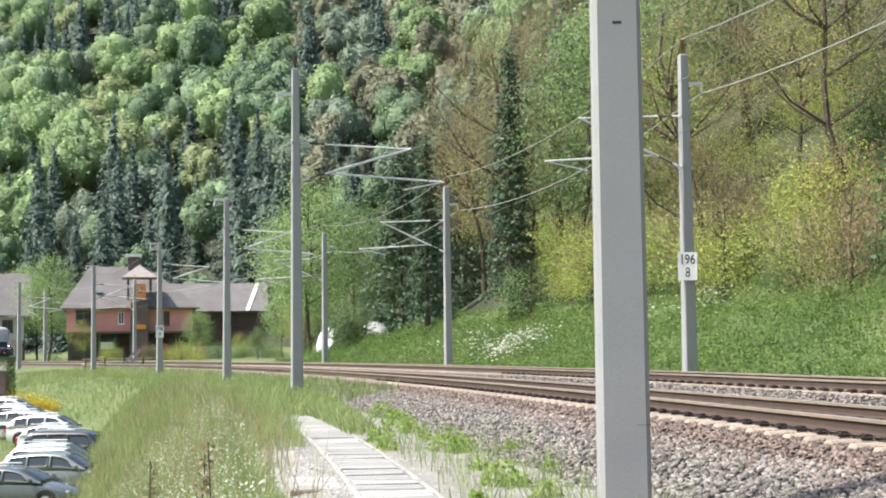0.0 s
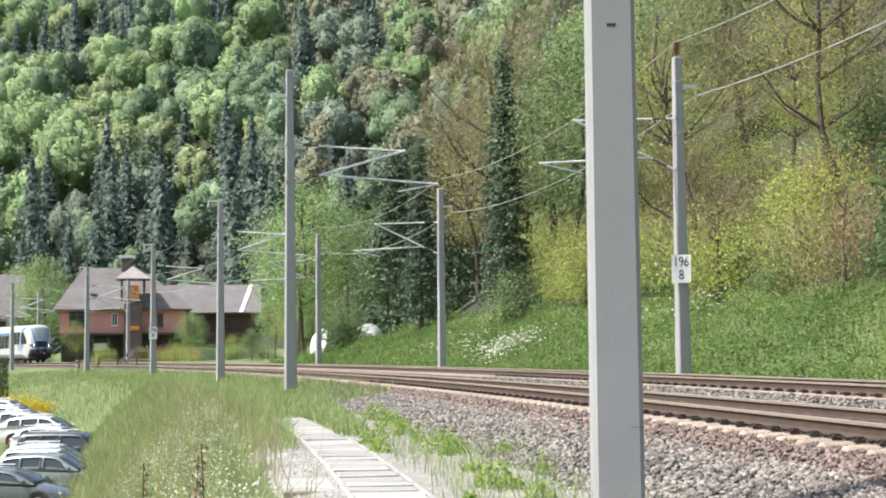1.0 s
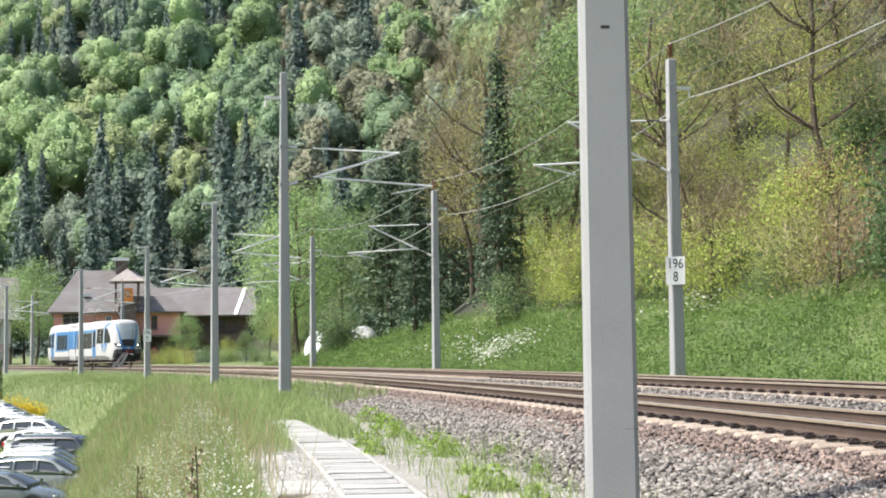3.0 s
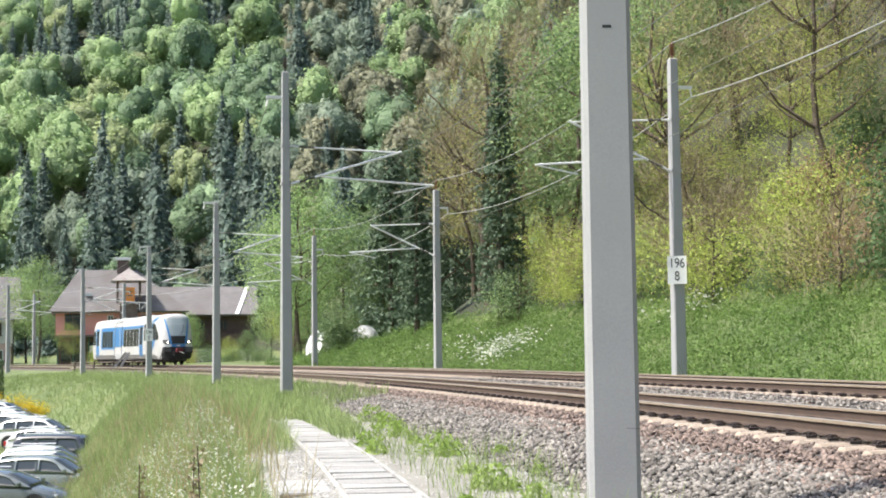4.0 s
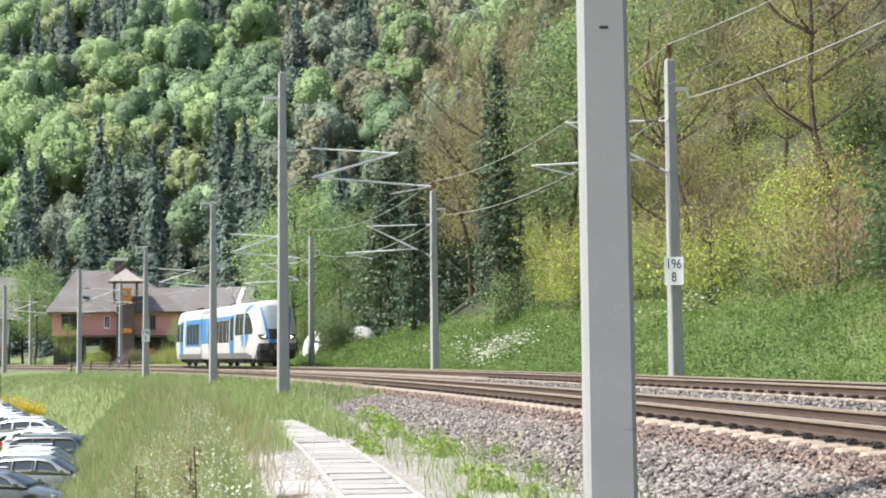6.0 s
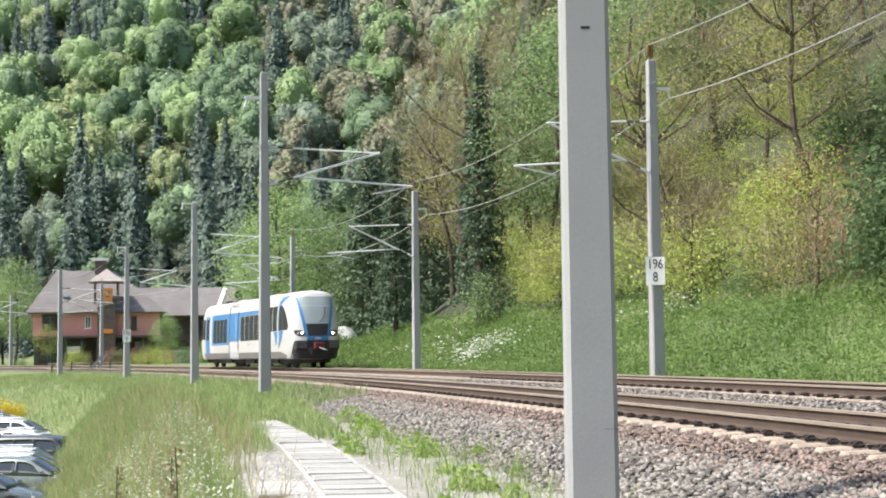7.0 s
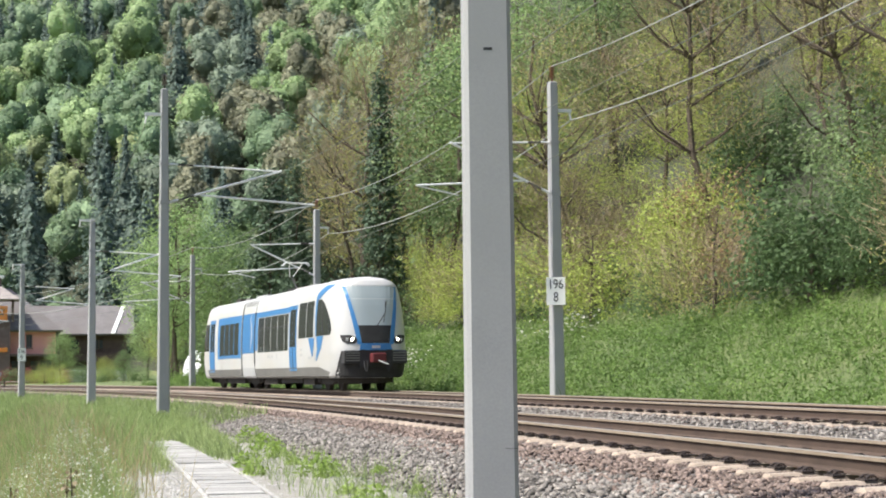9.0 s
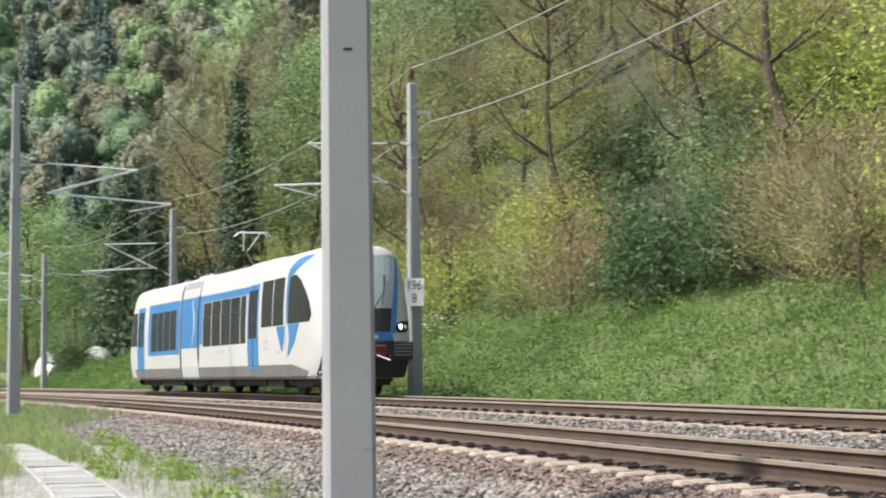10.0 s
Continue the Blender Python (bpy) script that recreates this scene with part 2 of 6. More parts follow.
# ---------------------------------------------------------------- track
RAIL_PROFILE = [(-0.075, -0.172), (0.075, -0.172), (0.075, -0.162), (0.02, -0.148), (0.009, -0.13), (0.009, -0.055), (0.036, -0.038), (0.036, -0.006), (0.028, 0), (-0.028, 0), (-0.036, -0.006), (-0.036, -0.038), (-0.009, -0.055), (-0.009, -0.13), (-0.02, -0.148), (-0.075, -0.162)]


def rail(off, z, parent):
    aa = np.concatenate([np.arange(-60, 20, 4.0), np.arange(20, 120, 1.0), np.arange(120, 420, 3.0)])
    v, f, k = [], [], []
    n = len(RAIL_PROFILE)
    for a in aa:
        v += [P(a, off + dx, z + dz) for dx, dz in RAIL_PROFILE]
    for i in range(len(aa) - 1):
        for j in range(n):
            f.append((i * n + j, i * n + (j + 1) % n, (i + 1) * n + (j + 1) % n, (i + 1) * n + j))
            k.append(1 if j in (7, 8, 9) else 2 if j in (6, 10) else 0)
    me = pydata("rail", v, f)
    me.materials.append(M_RAIL), me.materials.append(M_RAILTOP), me.materials.append(M_RAILSIDE)
    me.polygons.foreach_set("material_index", k)
    return part("rail", me, None, parent)


def sleeper_mesh():
    bm = bmesh.new()
    rings = []
    for x, w, zt in ((-1.30, 0.085, -0.235), (-1.27, 0.095, -0.205), (-0.6, 0.092, -0.192), (-0.35, 0.08, -0.215), (0.35, 0.08, -0.215), (0.6, 0.092, -0.192), (1.27, 0.095, -0.205), (1.30, 0.085, -0.235)):
        rings.append([bm.verts.new((x, y, z)) for y, z in ((-w - 0.03, -0.40), (-w, zt - 0.03), (-w + 0.03, zt), (w - 0.03, zt), (w, zt - 0.03), (w + 0.03, -0.40))])
    for p, q in zip(rings, rings[1:]):
        for i in range(5):
            bm.faces.new((p[i], q[i], q[i + 1], p[i + 1]))
    bm.faces.new(rings[0])
    bm.faces.new(rings[-1][::-1])
    return mesh_of(bm)


def clip_mesh():
    """Fastening at one side of a rail: plate, bent spring clip and bolt head."""
    bm = bmesh.new()
    box(bm, 0.075, 0.20, -0.085, 0.085, -0.20, -0.182)
    for y in (-0.05, 0.05):
        prev = None
        for k in range(6):
            t = k / 5
            p = Vector((0.05 + 0.13 * t, y, -0.178 + 0.03 * math.sin(math.pi * t)))
            if prev:
                tube(bm, prev, p, 0.010, n=5)
            prev = p
    tube(bm, (0.125, 0, -0.19), (0.125, 0, -0.145), 0.018, n=6)
    return mesh_of(bm)


def build_track(name, off, z, a0, a1, label):
    t = thing(name, pose(*P(60, off, z)), kind="structure", label=label, category="railway track")
    inv = t.matrix_basis.inverted()
    for sgn in (-1, 1):
        r = rail(off + sgn * GAUGE / 2, z, t)
        r.matrix_basis = inv
    sm, cm = sleeper_mesh(), clip_mesh()
    sm.materials.append(M_SLEEPER), cm.materials.append(M_CLIP)
    a, n = a0, 0
    while a < a1 and n < 295:
        m = pose(*P(a, off, z), 0, 0, math.degrees(a / R) + random.uniform(-0.6, 0.6))
        s = part("sleeper", sm, None, t, m=inv @ m)
        if a < 92:
            for sx in (-1, 1):
                for flip in (0, 180):
                    part("rail_clip", cm, None, s, m=pose(sx * GAUGE / 2, 0, 0, 0, 0, flip))
        a += 0.6
        n += 1
    return t


build_track("track_1", 0.0, 0.0, 44, 150, "near ballasted railway track with rusty rails on pale sleepers")
build_track("track_2", SP, FZ, 44, 150, "far ballasted railway track with rusty rails on pale sleepers")


# ---------------------------------------------------------------- masts
def mast_mesh(z0, z1, w0, w1):
    """Tapered eight-sided spun column, wide sides squared."""
    bm = bmesh.new()
    rings = []
    for z, w in ((z0, w0), ((z0 + z1) / 2, (w0 + w1) / 2), (z1 - 0.03, w1), (z1, w1 * 0.8)):
        h, c = w / 2, w * 0.09
        rings.append([bm.verts.new((x, y, z)) for x, y in ((-h + c, -h), (h - c, -h), (h, -h + c), (h, h - c), (h - c, h), (-h + c, h), (-h, h - c), (-h, -h + c))])
    for p, q in zip(rings, rings[1:]):
        for i in range(8):
            bm.faces.new((p[i], p[(i + 1) % 8], q[(i + 1) % 8], q[i]))
    bm.faces.new(rings[-1])
    return bm


def insulator(bm, p, q, r=0.055):
    p, q = Vector(p), Vector(q)
    n = 7
    for i in range(n):
        c = p.lerp(q, (i + 0.5) / n)
        d = (q - p) / n
        tube(bm, c - d * 0.3, c + d * 0.15, r, r * 0.4, 8)
    tube(bm, p, q, 0.02, n=6)


def mast(a, off, top, zt, zl, side, base_w, top_w, spike=True, feeder=-1, reach=None, number=False, ztop_arm=None, lean=0.0, label=""):
    """A catenary mast. side +1: its cantilever reaches outwards. zt, zl: upper and lower bracket heights."""
    p = P(a, off)
    base = float(lift(off, a)) - 0.35
    f = math.degrees(a / R)
    t = thing("catenary_mast", pose(p.x, p.y, base, 0, lean, f), label=label or "grey tapered concrete catenary mast with tubular cantilever", category="mast", group="catenary masts")
    part("post", mast_mesh(0, top - base, base_w, top_w), M_MAST, t)
    if zt is None:
        return t
    zt, zl = zt - base, zl - base
    s = side
    reach = reach or (abs(off) if side > 0 else off - SP)
    for z in (zt, zl):
        bm = bmesh.new()
        w = base_w + (top_w - base_w) * z / (top - base) + 0.03
        box(bm, -w / 2, w / 2, -w / 2, w / 2, z - 0.04, z + 0.04)
        part("clamp", bm, M_MAST, t)
    w = base_w * 0.4
    for nm, p0, p1, r in (("top_tube", (s * w, 0, zt), (s * (reach - 0.1), 0, zt - 0.14), 0.030), ("stay_tube", (s * w, 0, zl), (s * reach, 0, zt - 0.12), 0.042)):
        p0, p1 = Vector(p0), Vector(p1)
        i0, i1 = p0.lerp(p1, 0.08), p0.lerp(p1, 0.22)
        bm = bmesh.new()
        tube(bm, p0, i0, r)
        tube(bm, i1, p1, r)
        arm = part(nm, bm, M_GALV, t)
        bm = bmesh.new()
        insulator(bm, i0, i1)
        part("insulator", bm, M_INSUL, arm)
    bm = bmesh.new()
    x0 = 0.30 * reach
    z0 = zl + (zt - 0.12 - zl) * 0.27
    tube(bm, (s * x0, 0, z0 - 0.04), (s * (reach + 1.1), 0, z0 - 0.28), 0.034)
    reg = part("registration_tube", bm, M_GALV, t)
    bm = bmesh.new()
    tube(bm, (s * (reach + 1.0), 0, z0 - 0.30), (s * (reach - 0.25), 0, z0 - 0.55), 0.024)
    part("steady_arm", bm, M_GALV, reg)
    if spike:
        bm = bmesh.new()
        tube(bm, (0, 0, top - base), (0, 0, top - base + 0.15), 0.03)
        insulator(bm, (0, 0, top - base + 0.12), (0, 0, top - base + 0.5), 0.11)
        part("post_insulator", bm, M_INSUL if side > 0 else M_REDINS, t)
    if ztop_arm:
        bm = bmesh.new()
        z = ztop_arm - base
        box(bm, min(0, -s * 0.62), max(0, -s * 0.62), -0.05, 0.05, z - 0.05, z + 0.05)
        tube(bm, (-s * 0.55, 0, z), (-s * 0.62, 0, z - 0.3), 0.03)
        part("feeder_bracket", bm, M_GALV, t)
    return t


def plate(t, z, digits, w=0.58, h=0.86, facing=(0, -1)):
    """A kilometre plate on a mast, with its figures."""
    bm = bmesh.new()
    box(bm, -w / 2, w / 2, -0.012, 0.012, -h / 2, h / 2)
    base = t.matrix_basis
    to_eye = math.degrees(math.atan2(-base.translation.x, base.translation.y))
    yaw = to_eye - math.degrees(base.to_euler().z)
    off = Matrix.Rotation(radians(yaw), 4, "Z") @ Vector((0, -0.26, 0))
    pl = part("kilometre_plate", bm, M_WHITE, t, "white enamel kilometre plate with black figures", m=pose(off.x, off.y, z, 0, 0, yaw))
    for k, (word, zz, size) in enumerate(digits):
        cu = bpy.data.curves.new("figures", "FONT")
        cu.body, cu.size, cu.align_x, cu.align_y, cu.extrude = word, size, "CENTER", "CENTER", 0.003
        tmp = new("tmp", cu)
        me = bpy.data.meshes.new_from_object(tmp.evaluated_get(bpy.context.evaluated_depsgraph_get()))
        bpy.data.objects.remove(tmp)
        part("figures", me, M_BLACK, pl, m=pose(0, -0.016, zz, 90, 0, 0) @ Matrix.Diagonal((0.80, 1.05, 1, 1)))
    return pl


M_REDINS = plain("brown_red_porcelain", (0.22, 0.06, 0.05), 0.3)
M_TYRE0 = plain("dark_crack", (0.12, 0.12, 0.12), 0.9)
MASTS_IN = [(52.6, -4.33, 8.6, None, None, 0.40, 0.345), (90.2, -3.85, 10.05, 7.6, 6.35, 0.39, 0.22), (115.7, -3.2, 8.35, 6.85, 5.65, 0.40, 0.24), (140.2, -3.2, 7.94, 6.55, 5.4, 0.40, 0.24), (167.1, -3.2, 8.0, 6.5, 5.3, 0.40, 0.26), (199.3, -3.2, 8.2, 6.7, 5.4, 0.40, 0.26)]
MASTS_OUT = [(85.2, SP + 3.2, 9.87, 7.95, 6.35, 0.40, 0.26), (114.3, SP + 3.2, 9.0, 7.3, 5.7, 0.38, 0.27), (139.7, SP + 3.2, 8.72, 7.0, 5.5, 0.38, 0.26), (196.1, SP + 3.2, 8.4, 6.7, 5.3, 0.38, 0.26), (228.3, SP + 3.2, 8.57, 6.7, 5.4, 0.38, 0.26)]
made_masts = {}
for k, (a, off, top, zt, zl, w0, w1) in enumerate(MASTS_IN):
    made_masts["in", k] = mast(a, off, top, zt, zl, 1, w0, w1, spike=k == 1, ztop_arm=top - 0.85 if k == 1 else top - 0.05 if k > 1 else None, reach=abs(off))
for k, (a, off, top, zt, zl, w0, w1) in enumerate(MASTS_OUT):
    made_masts["out", k] = mast(a, off, top, zt, zl, -1, w0, w1, spike=True, ztop_arm=top - 0.9, reach=3.4)
near = made_masts["in", 0]
near.matrix_basis = near.matrix_basis @ pose(0, 0, 0, 0, 0, -9)
part("cable_slot", box(bmesh.new(), -0.035, 0.035, -0.1895, -0.165, 4.30, 4.322), M_BLACK, near, "dark slot in the mast face")
part("crack", box(bmesh.new(), 0.06, 0.17, -0.1985, -0.18, 1.16, 1.164, m=pose(0, 0, 0, 0, 1.5, 0)), M_TYRE0, near, "hairline crack in the mast face")
plate(made_masts["out", 0], 3.86, [("196", 0.2, 0.40), ("8", -0.2, 0.40)])
plate(made_masts["in", 3], 3.1, [("196", 0.18, 0.36), ("9", -0.2, 0.36)], 0.5, 0.8)


# ---------------------------------------------------------------- wires
def wire(name, pts, r, label, material=None):
    cu = bpy.data.curves.new(name, "CURVE")
    cu.dimensions, cu.bevel_depth, cu.bevel_resolution = "3D", r, 1
    s = cu.splines.new("POLY")
    s.points.add(len(pts) - 1)
    for q, p in zip(s.points, pts):
        q.co = (*p, 1)
    ob = new(name, cu)
    cu.materials.append(material or M_WIRE)
    return tagged(ob, label=label, category="overhead wire")


def spans(knots, sag, n=14):
    pts = []
    for p, q in zip(knots, knots[1:]):
        for i in range(n):
            t = i / n
            c = p.lerp(q, t)
            c.z -= 4 * sag * t * (1 - t)
            pts.append(c)
    return pts + [knots[-1]]


def build_wires():
    for side, ms, o in (("in", MASTS_IN, 0.0), ("out", MASTS_OUT, SP)):
        use = [m for m in ms if m[3]]
        first, last = use[0], use[-1]
        ks = [(first[0] - 66, first[3], first[4]), (first[0] - 33, first[3], first[4])] + [(m[0], m[3], m[4]) for m in use] + [(last[0] + 40, last[3], last[4])]
        wire("messenger_wire", spans([P(a, o + 0.1, zt - 0.1) for a, zt, zl in ks], 0.55), 0.009, "thin grey messenger wire sagging over the track", M_DWIRE)
        wire("contact_wire", spans([P(a, o + 0.15 * (-1) ** i, zl - 0.2) for i, (a, zt, zl) in enumerate(ks)], 0.05), 0.008, "thin grey contact wire over the track", M_DWIRE)
    out = MASTS_OUT
    k1 = [P(18, SP + 3.2, 11.6), P(52, SP + 3.2, 10.6)] + [P(m[0], m[1], m[2] + 0.5) for m in out]
    wire("feeder_wire", spans(k1, 0.8), 0.016, "pale stranded feeder wire between mast tops")
    k2 = [P(18, SP + 3.8, 10.2), P(52, SP + 3.8, 9.4)] + [P(m[0], m[1] + 0.6, m[2] - 1.2) for m in out]
    wire("feeder_wire", spans(k2, 0.8), 0.018, "pale stranded feeder wire on mast brackets")
    k3 = [P(40, -4.6, 10.2), P(60, -4.6, 9.8)] + [P(m[0], m[1] - 0.6, m[2] - (1.15 if i == 0 else 0.35)) for i, m in enumerate(MASTS_IN[1:])]
    wire("feeder_wire", spans(k3[2:], 0.9), 0.014, "dark feeder wire between masts inside the curve", M_DWIRE)


build_wires()

# ---------------------------------------------------------------- trees
def rng_cards(rng, pts, size, up=0.25, elong=1.35, out=None):
    """Leaf cards round the points, turned at random, as an (n, 4, 3) array."""
    n = len(pts)
    d = rng.normal(size=(n, 3))
    d[:, 2] += up
    if out is not None:
        d = 0.62 * d + out
    d /= np.linalg.norm(d, axis=1)[:, None]
    u = np.cross(d, rng.normal(size=(n, 3)))
    u /= np.linalg.norm(u, axis=1)[:, None]
    w = np.cross(d, u)
    s = (size * rng.uniform(0.55, 1.3, n))[:, None] / 2
    u, w = u * s * elong, w * s
    return np.stack([pts - u * 0.9, pts - w * 0.8 + u * 0.15, pts + u, pts + w * 0.8 + u * 0.1], 1)


def crown_points(rng, n, height, radius, kind):
    """Points in a crown, gathered in clumps so that its outline is uneven."""
    if kind == "cone":
        m = max(10, n // 14)
        t = rng.uniform(0, 1, m) ** 0.75
        z = height * (0.10 + 0.90 * (1 - t))
        r = radius * (0.06 + t) * rng.uniform(0.55, 1.08, m)
        a = rng.uniform(0, 2 * np.pi, m)
        c = np.stack([r * np.cos(a), r * np.sin(a), z - 0.12 * r], 1)
        spread = np.array([0.16, 0.16, 0.07]) * radius
    elif kind == "shrub":
        m = max(8, n // 22)
        a, el = rng.uniform(0, 2 * np.pi, m), rng.uniform(-0.1, 1, m)
        r = rng.uniform(0.45, 1.0, m)
        c = np.stack([radius * r * np.cos(a) * np.sqrt(1 - el.clip(0) ** 2 * 0.8), radius * r * np.sin(a) * np.sqrt(1 - el.clip(0) ** 2 * 0.8), height * (0.18 + 0.78 * el.clip(0) * r)], 1)
        spread = np.array([0.2, 0.2, 0.16]) * min(radius, height)
    else:
        m = max(10, n // 26)
        d = rng.normal(size=(m, 3))
        d /= np.linalg.norm(d, axis=1)[:, None]
        r = rng.uniform(0.45, 1.0, m) ** 0.6
        c = d * r[:, None] * np.array([radius, radius, height * 0.36])
        c[:, 2] += height * 0.62
        c[:, :2] *= (1.0 - 0.35 * np.clip((c[:, 2] / height - 0.6) / 0.4, 0, 1))[:, None]
        spread = np.array([0.17, 0.17, 0.12]) * radius
    k = rng.integers(0, len(c), n)
    off = rng.normal(size=(n, 3))
    mid = np.array([0, 0, height * (0.5 if kind == "round" else 0.3)])
    out = (c[k] - mid) / np.array([radius, radius, height * 0.4]) + 0.75 * off
    out[:, 2] += 0.35
    return c[k] + off * spread, out / np.linalg.norm(out, axis=1)[:, None]


def trunk_mesh(rng, height, r0, limbs=7, kind="round"):
    bm = bmesh.new()
    p, r = Vector((0, 0, -0.4)), r0
    steps = 6
    spine = [p]
    for i in range(steps):
        q = Vector((p.x + rng.uniform(-1, 1) * 0.03 * height, p.y + rng.uniform(-1, 1) * 0.03 * height, height * 0.86 * (i + 1) / steps))
        if kind == "cone":
            q.x = q.y = 0
        tube(bm, p, q, r, r * 0.8, 7)
        p, r = q, r * 0.8
        spine.append(q)
    for i in range(limbs):
        t = rng.uniform(0.3, 0.9)
        c = spine[int(t * steps)]
        a = rng.uniform(0, 2 * math.pi)
        ln = height * rng.uniform(0.18, 0.32) * (1.1 - 0.5 * t)
        mid = c + Vector((math.cos(a), math.sin(a), 0.6)) * ln * 0.5
        tube(bm, c, mid, r0 * 0.35, r0 * 0.2, 5)
        tube(bm, mid, mid + Vector((math.cos(a + 0.3), math.sin(a + 0.3), 1.0)) * ln * 0.5, r0 * 0.2, r0 * 0.06, 5)
    return bm


TREE_BOOK = {}


def join_leaves(meshes_in, mats):
    """One crown mesh from several leaf arrays, one material each."""
    v = np.concatenate(meshes_in)
    me = tris_mesh("crown", v)
    for k in mats:
        me.materials.append(k)
    me.polygons.foreach_set("material_index", np.repeat(np.arange(len(mats), dtype=np.int32), [len(q) for q in meshes_in]))
    return me


def twigs(rng, n, height, radius, kind, length):
    """Thin upswept twigs as slivers, gathered in the crown's clumps."""
    pts, out = crown_points(rng, n, height, radius, kind)
    d = out * 0.8 + rng.normal(size=(n, 3)) * 0.55
    d[:, 2] = np.abs(d[:, 2]) + 0.25
    d /= np.linalg.norm(d, axis=1)[:, None]
    w = np.cross(d, rng.normal(size=(n, 3)))
    w /= np.linalg.norm(w, axis=1)[:, None]
    ln = (length * rng.uniform(0.5, 1.4, n))[:, None]
    w = w * 0.011
    return np.stack([pts - w, pts + w, pts + d * ln, pts + d * ln], 1)


def tree_proto(key, height, radius, kind, leaves, size, leafmat, n_limbs, seed, name, label, category, bare=0, length=1.0):
    rng = np.random.default_rng(seed)
    pts, out = crown_points(rng, leaves, height, radius, kind)
    heaps, mats = [rng_cards(rng, pts, size, out=out, elong=1.5)], [leafmat]
    if bare:
        heaps.append(twigs(rng, bare, height, radius, kind, length))
        mats.append(L_BROWN)
    me = join_leaves(heaps, mats)
    tm = mesh_of(trunk_mesh(rng, height, 0.016 * height if kind != "shrub" else 0.02 * height, n_limbs, kind))
    tm.materials.append(M_BARK)
    TREE_BOOK[key] = (me, tm, name, label, category)


def plant(key, x, y, s=1.0, turn=0.0, z=None, sz=None, group=""):
    me, tm, name, label, category = TREE_BOOK[key]
    a, o = polar(x, y)
    z = float(lift(o, a)) if z is None else z
    t = new(name)
    t.matrix_basis = pose(x, y, z - 0.1, 0, 0, turn) @ Matrix.Diagonal((s, s, sz or s, 1))
    tagged(t, label=label, category=category, group=group)
    for nm, m in (("trunk", tm), ("crown", me)):
        o2 = new(nm, m)
        o2.parent = t
    return t


for i in range(2):
    tree_proto(("green", i), 14, 4.2, "round", 6500, 0.24, L_MID, 8, 10 + i, "broadleaf_tree", "tall green broadleaf tree on the wooded slope", "tree")
    tree_proto(("beech", i), 15, 4.6, "round", 8500, 0.25, L_BEECH, 8, 20 + i, "beech_tree", "fresh bright green beech on the wooded slope", "tree")
    tree_proto(("yellow", i), 11, 3.8, "round", 4300, 0.15, L_YELLOW, 16, 30 + i, "young_leafed_tree", "thin tree with sparse yellow-green young leaves", "tree", bare=1000, length=0.9)
    tree_proto(("brown", i), 16, 3.9, "round", 3600, 0.13, L_BUD, 20, 40 + i, "bare_tree", "tall brownish tree barely in leaf", "tree", bare=2800, length=1.2)
    tree_proto(("fir", i), 18, 3.0, "cone", 5000, 0.42, L_DARK, 4, 50 + i, "spruce_tree", "dark green spruce on the wooded slope", "tree")
    tree_proto(("shrub", i), 3.2, 2.0, "shrub", 3100, 0.135, L_MID, 6, 60 + i, "shrub", "dense green shrub at the foot of the woods", "shrub")
    tree_proto(("yshrub", i), 3.6, 2.0, "shrub", 3100, 0.11, L_YELLOW, 10, 70 + i, "shrub", "loose yellow-green shrub at the foot of the woods", "shrub", bare=400, length=0.6)
    tree_proto(("bshrub", i), 4.2, 2.2, "shrub", 1700, 0.10, L_BUD, 14, 75 + i, "shrub", "leafless brown scrub at the foot of the woods", "shrub", bare=1800, length=0.7)
tree_proto(("ivy", 0), 14.5, 1.35, "cone", 7000, 0.24, L_DARK, 3, 80, "ivy_clad_tree", "slender dead trunk clad in dark ivy", "tree")
tree_proto(("bush", 0), 4.6, 2.3, "shrub", 7000, 0.2, L_MID, 7, 81, "garden_bush", "round dark green bush beside the white tent", "shrub")
tree_proto(("rust", 0), 4.0, 2.6, "shrub", 3400, 0.17, leaf_mat("rusty_spring_leaves", (0.30, 0.19, 0.11), (0.44, 0.29, 0.18)), 10, 82, "shrub", "shrub with rusty brown spring leaves", "shrub")
tree_proto(("darkbush", 0), 7.0, 3.6, "shrub", 4500, 0.3, leaf_mat("ivy_leaves", (0.08, 0.14, 0.06), (0.15, 0.22, 0.095)), 7, 83, "ivy_and_shade_thicket", "dense dark green ivy thicket, many standing in for shaded hollows", "shrub")
tree_proto(("gorse", 0), 1.7, 1.3, "shrub", 2600, 0.13, leaf_mat("yellow_blossom", (0.55, 0.42, 0.03), (0.72, 0.60, 0.06)), 5, 84, "flowering_shrub", "shrub covered in yellow blossom beside the car park", "shrub")


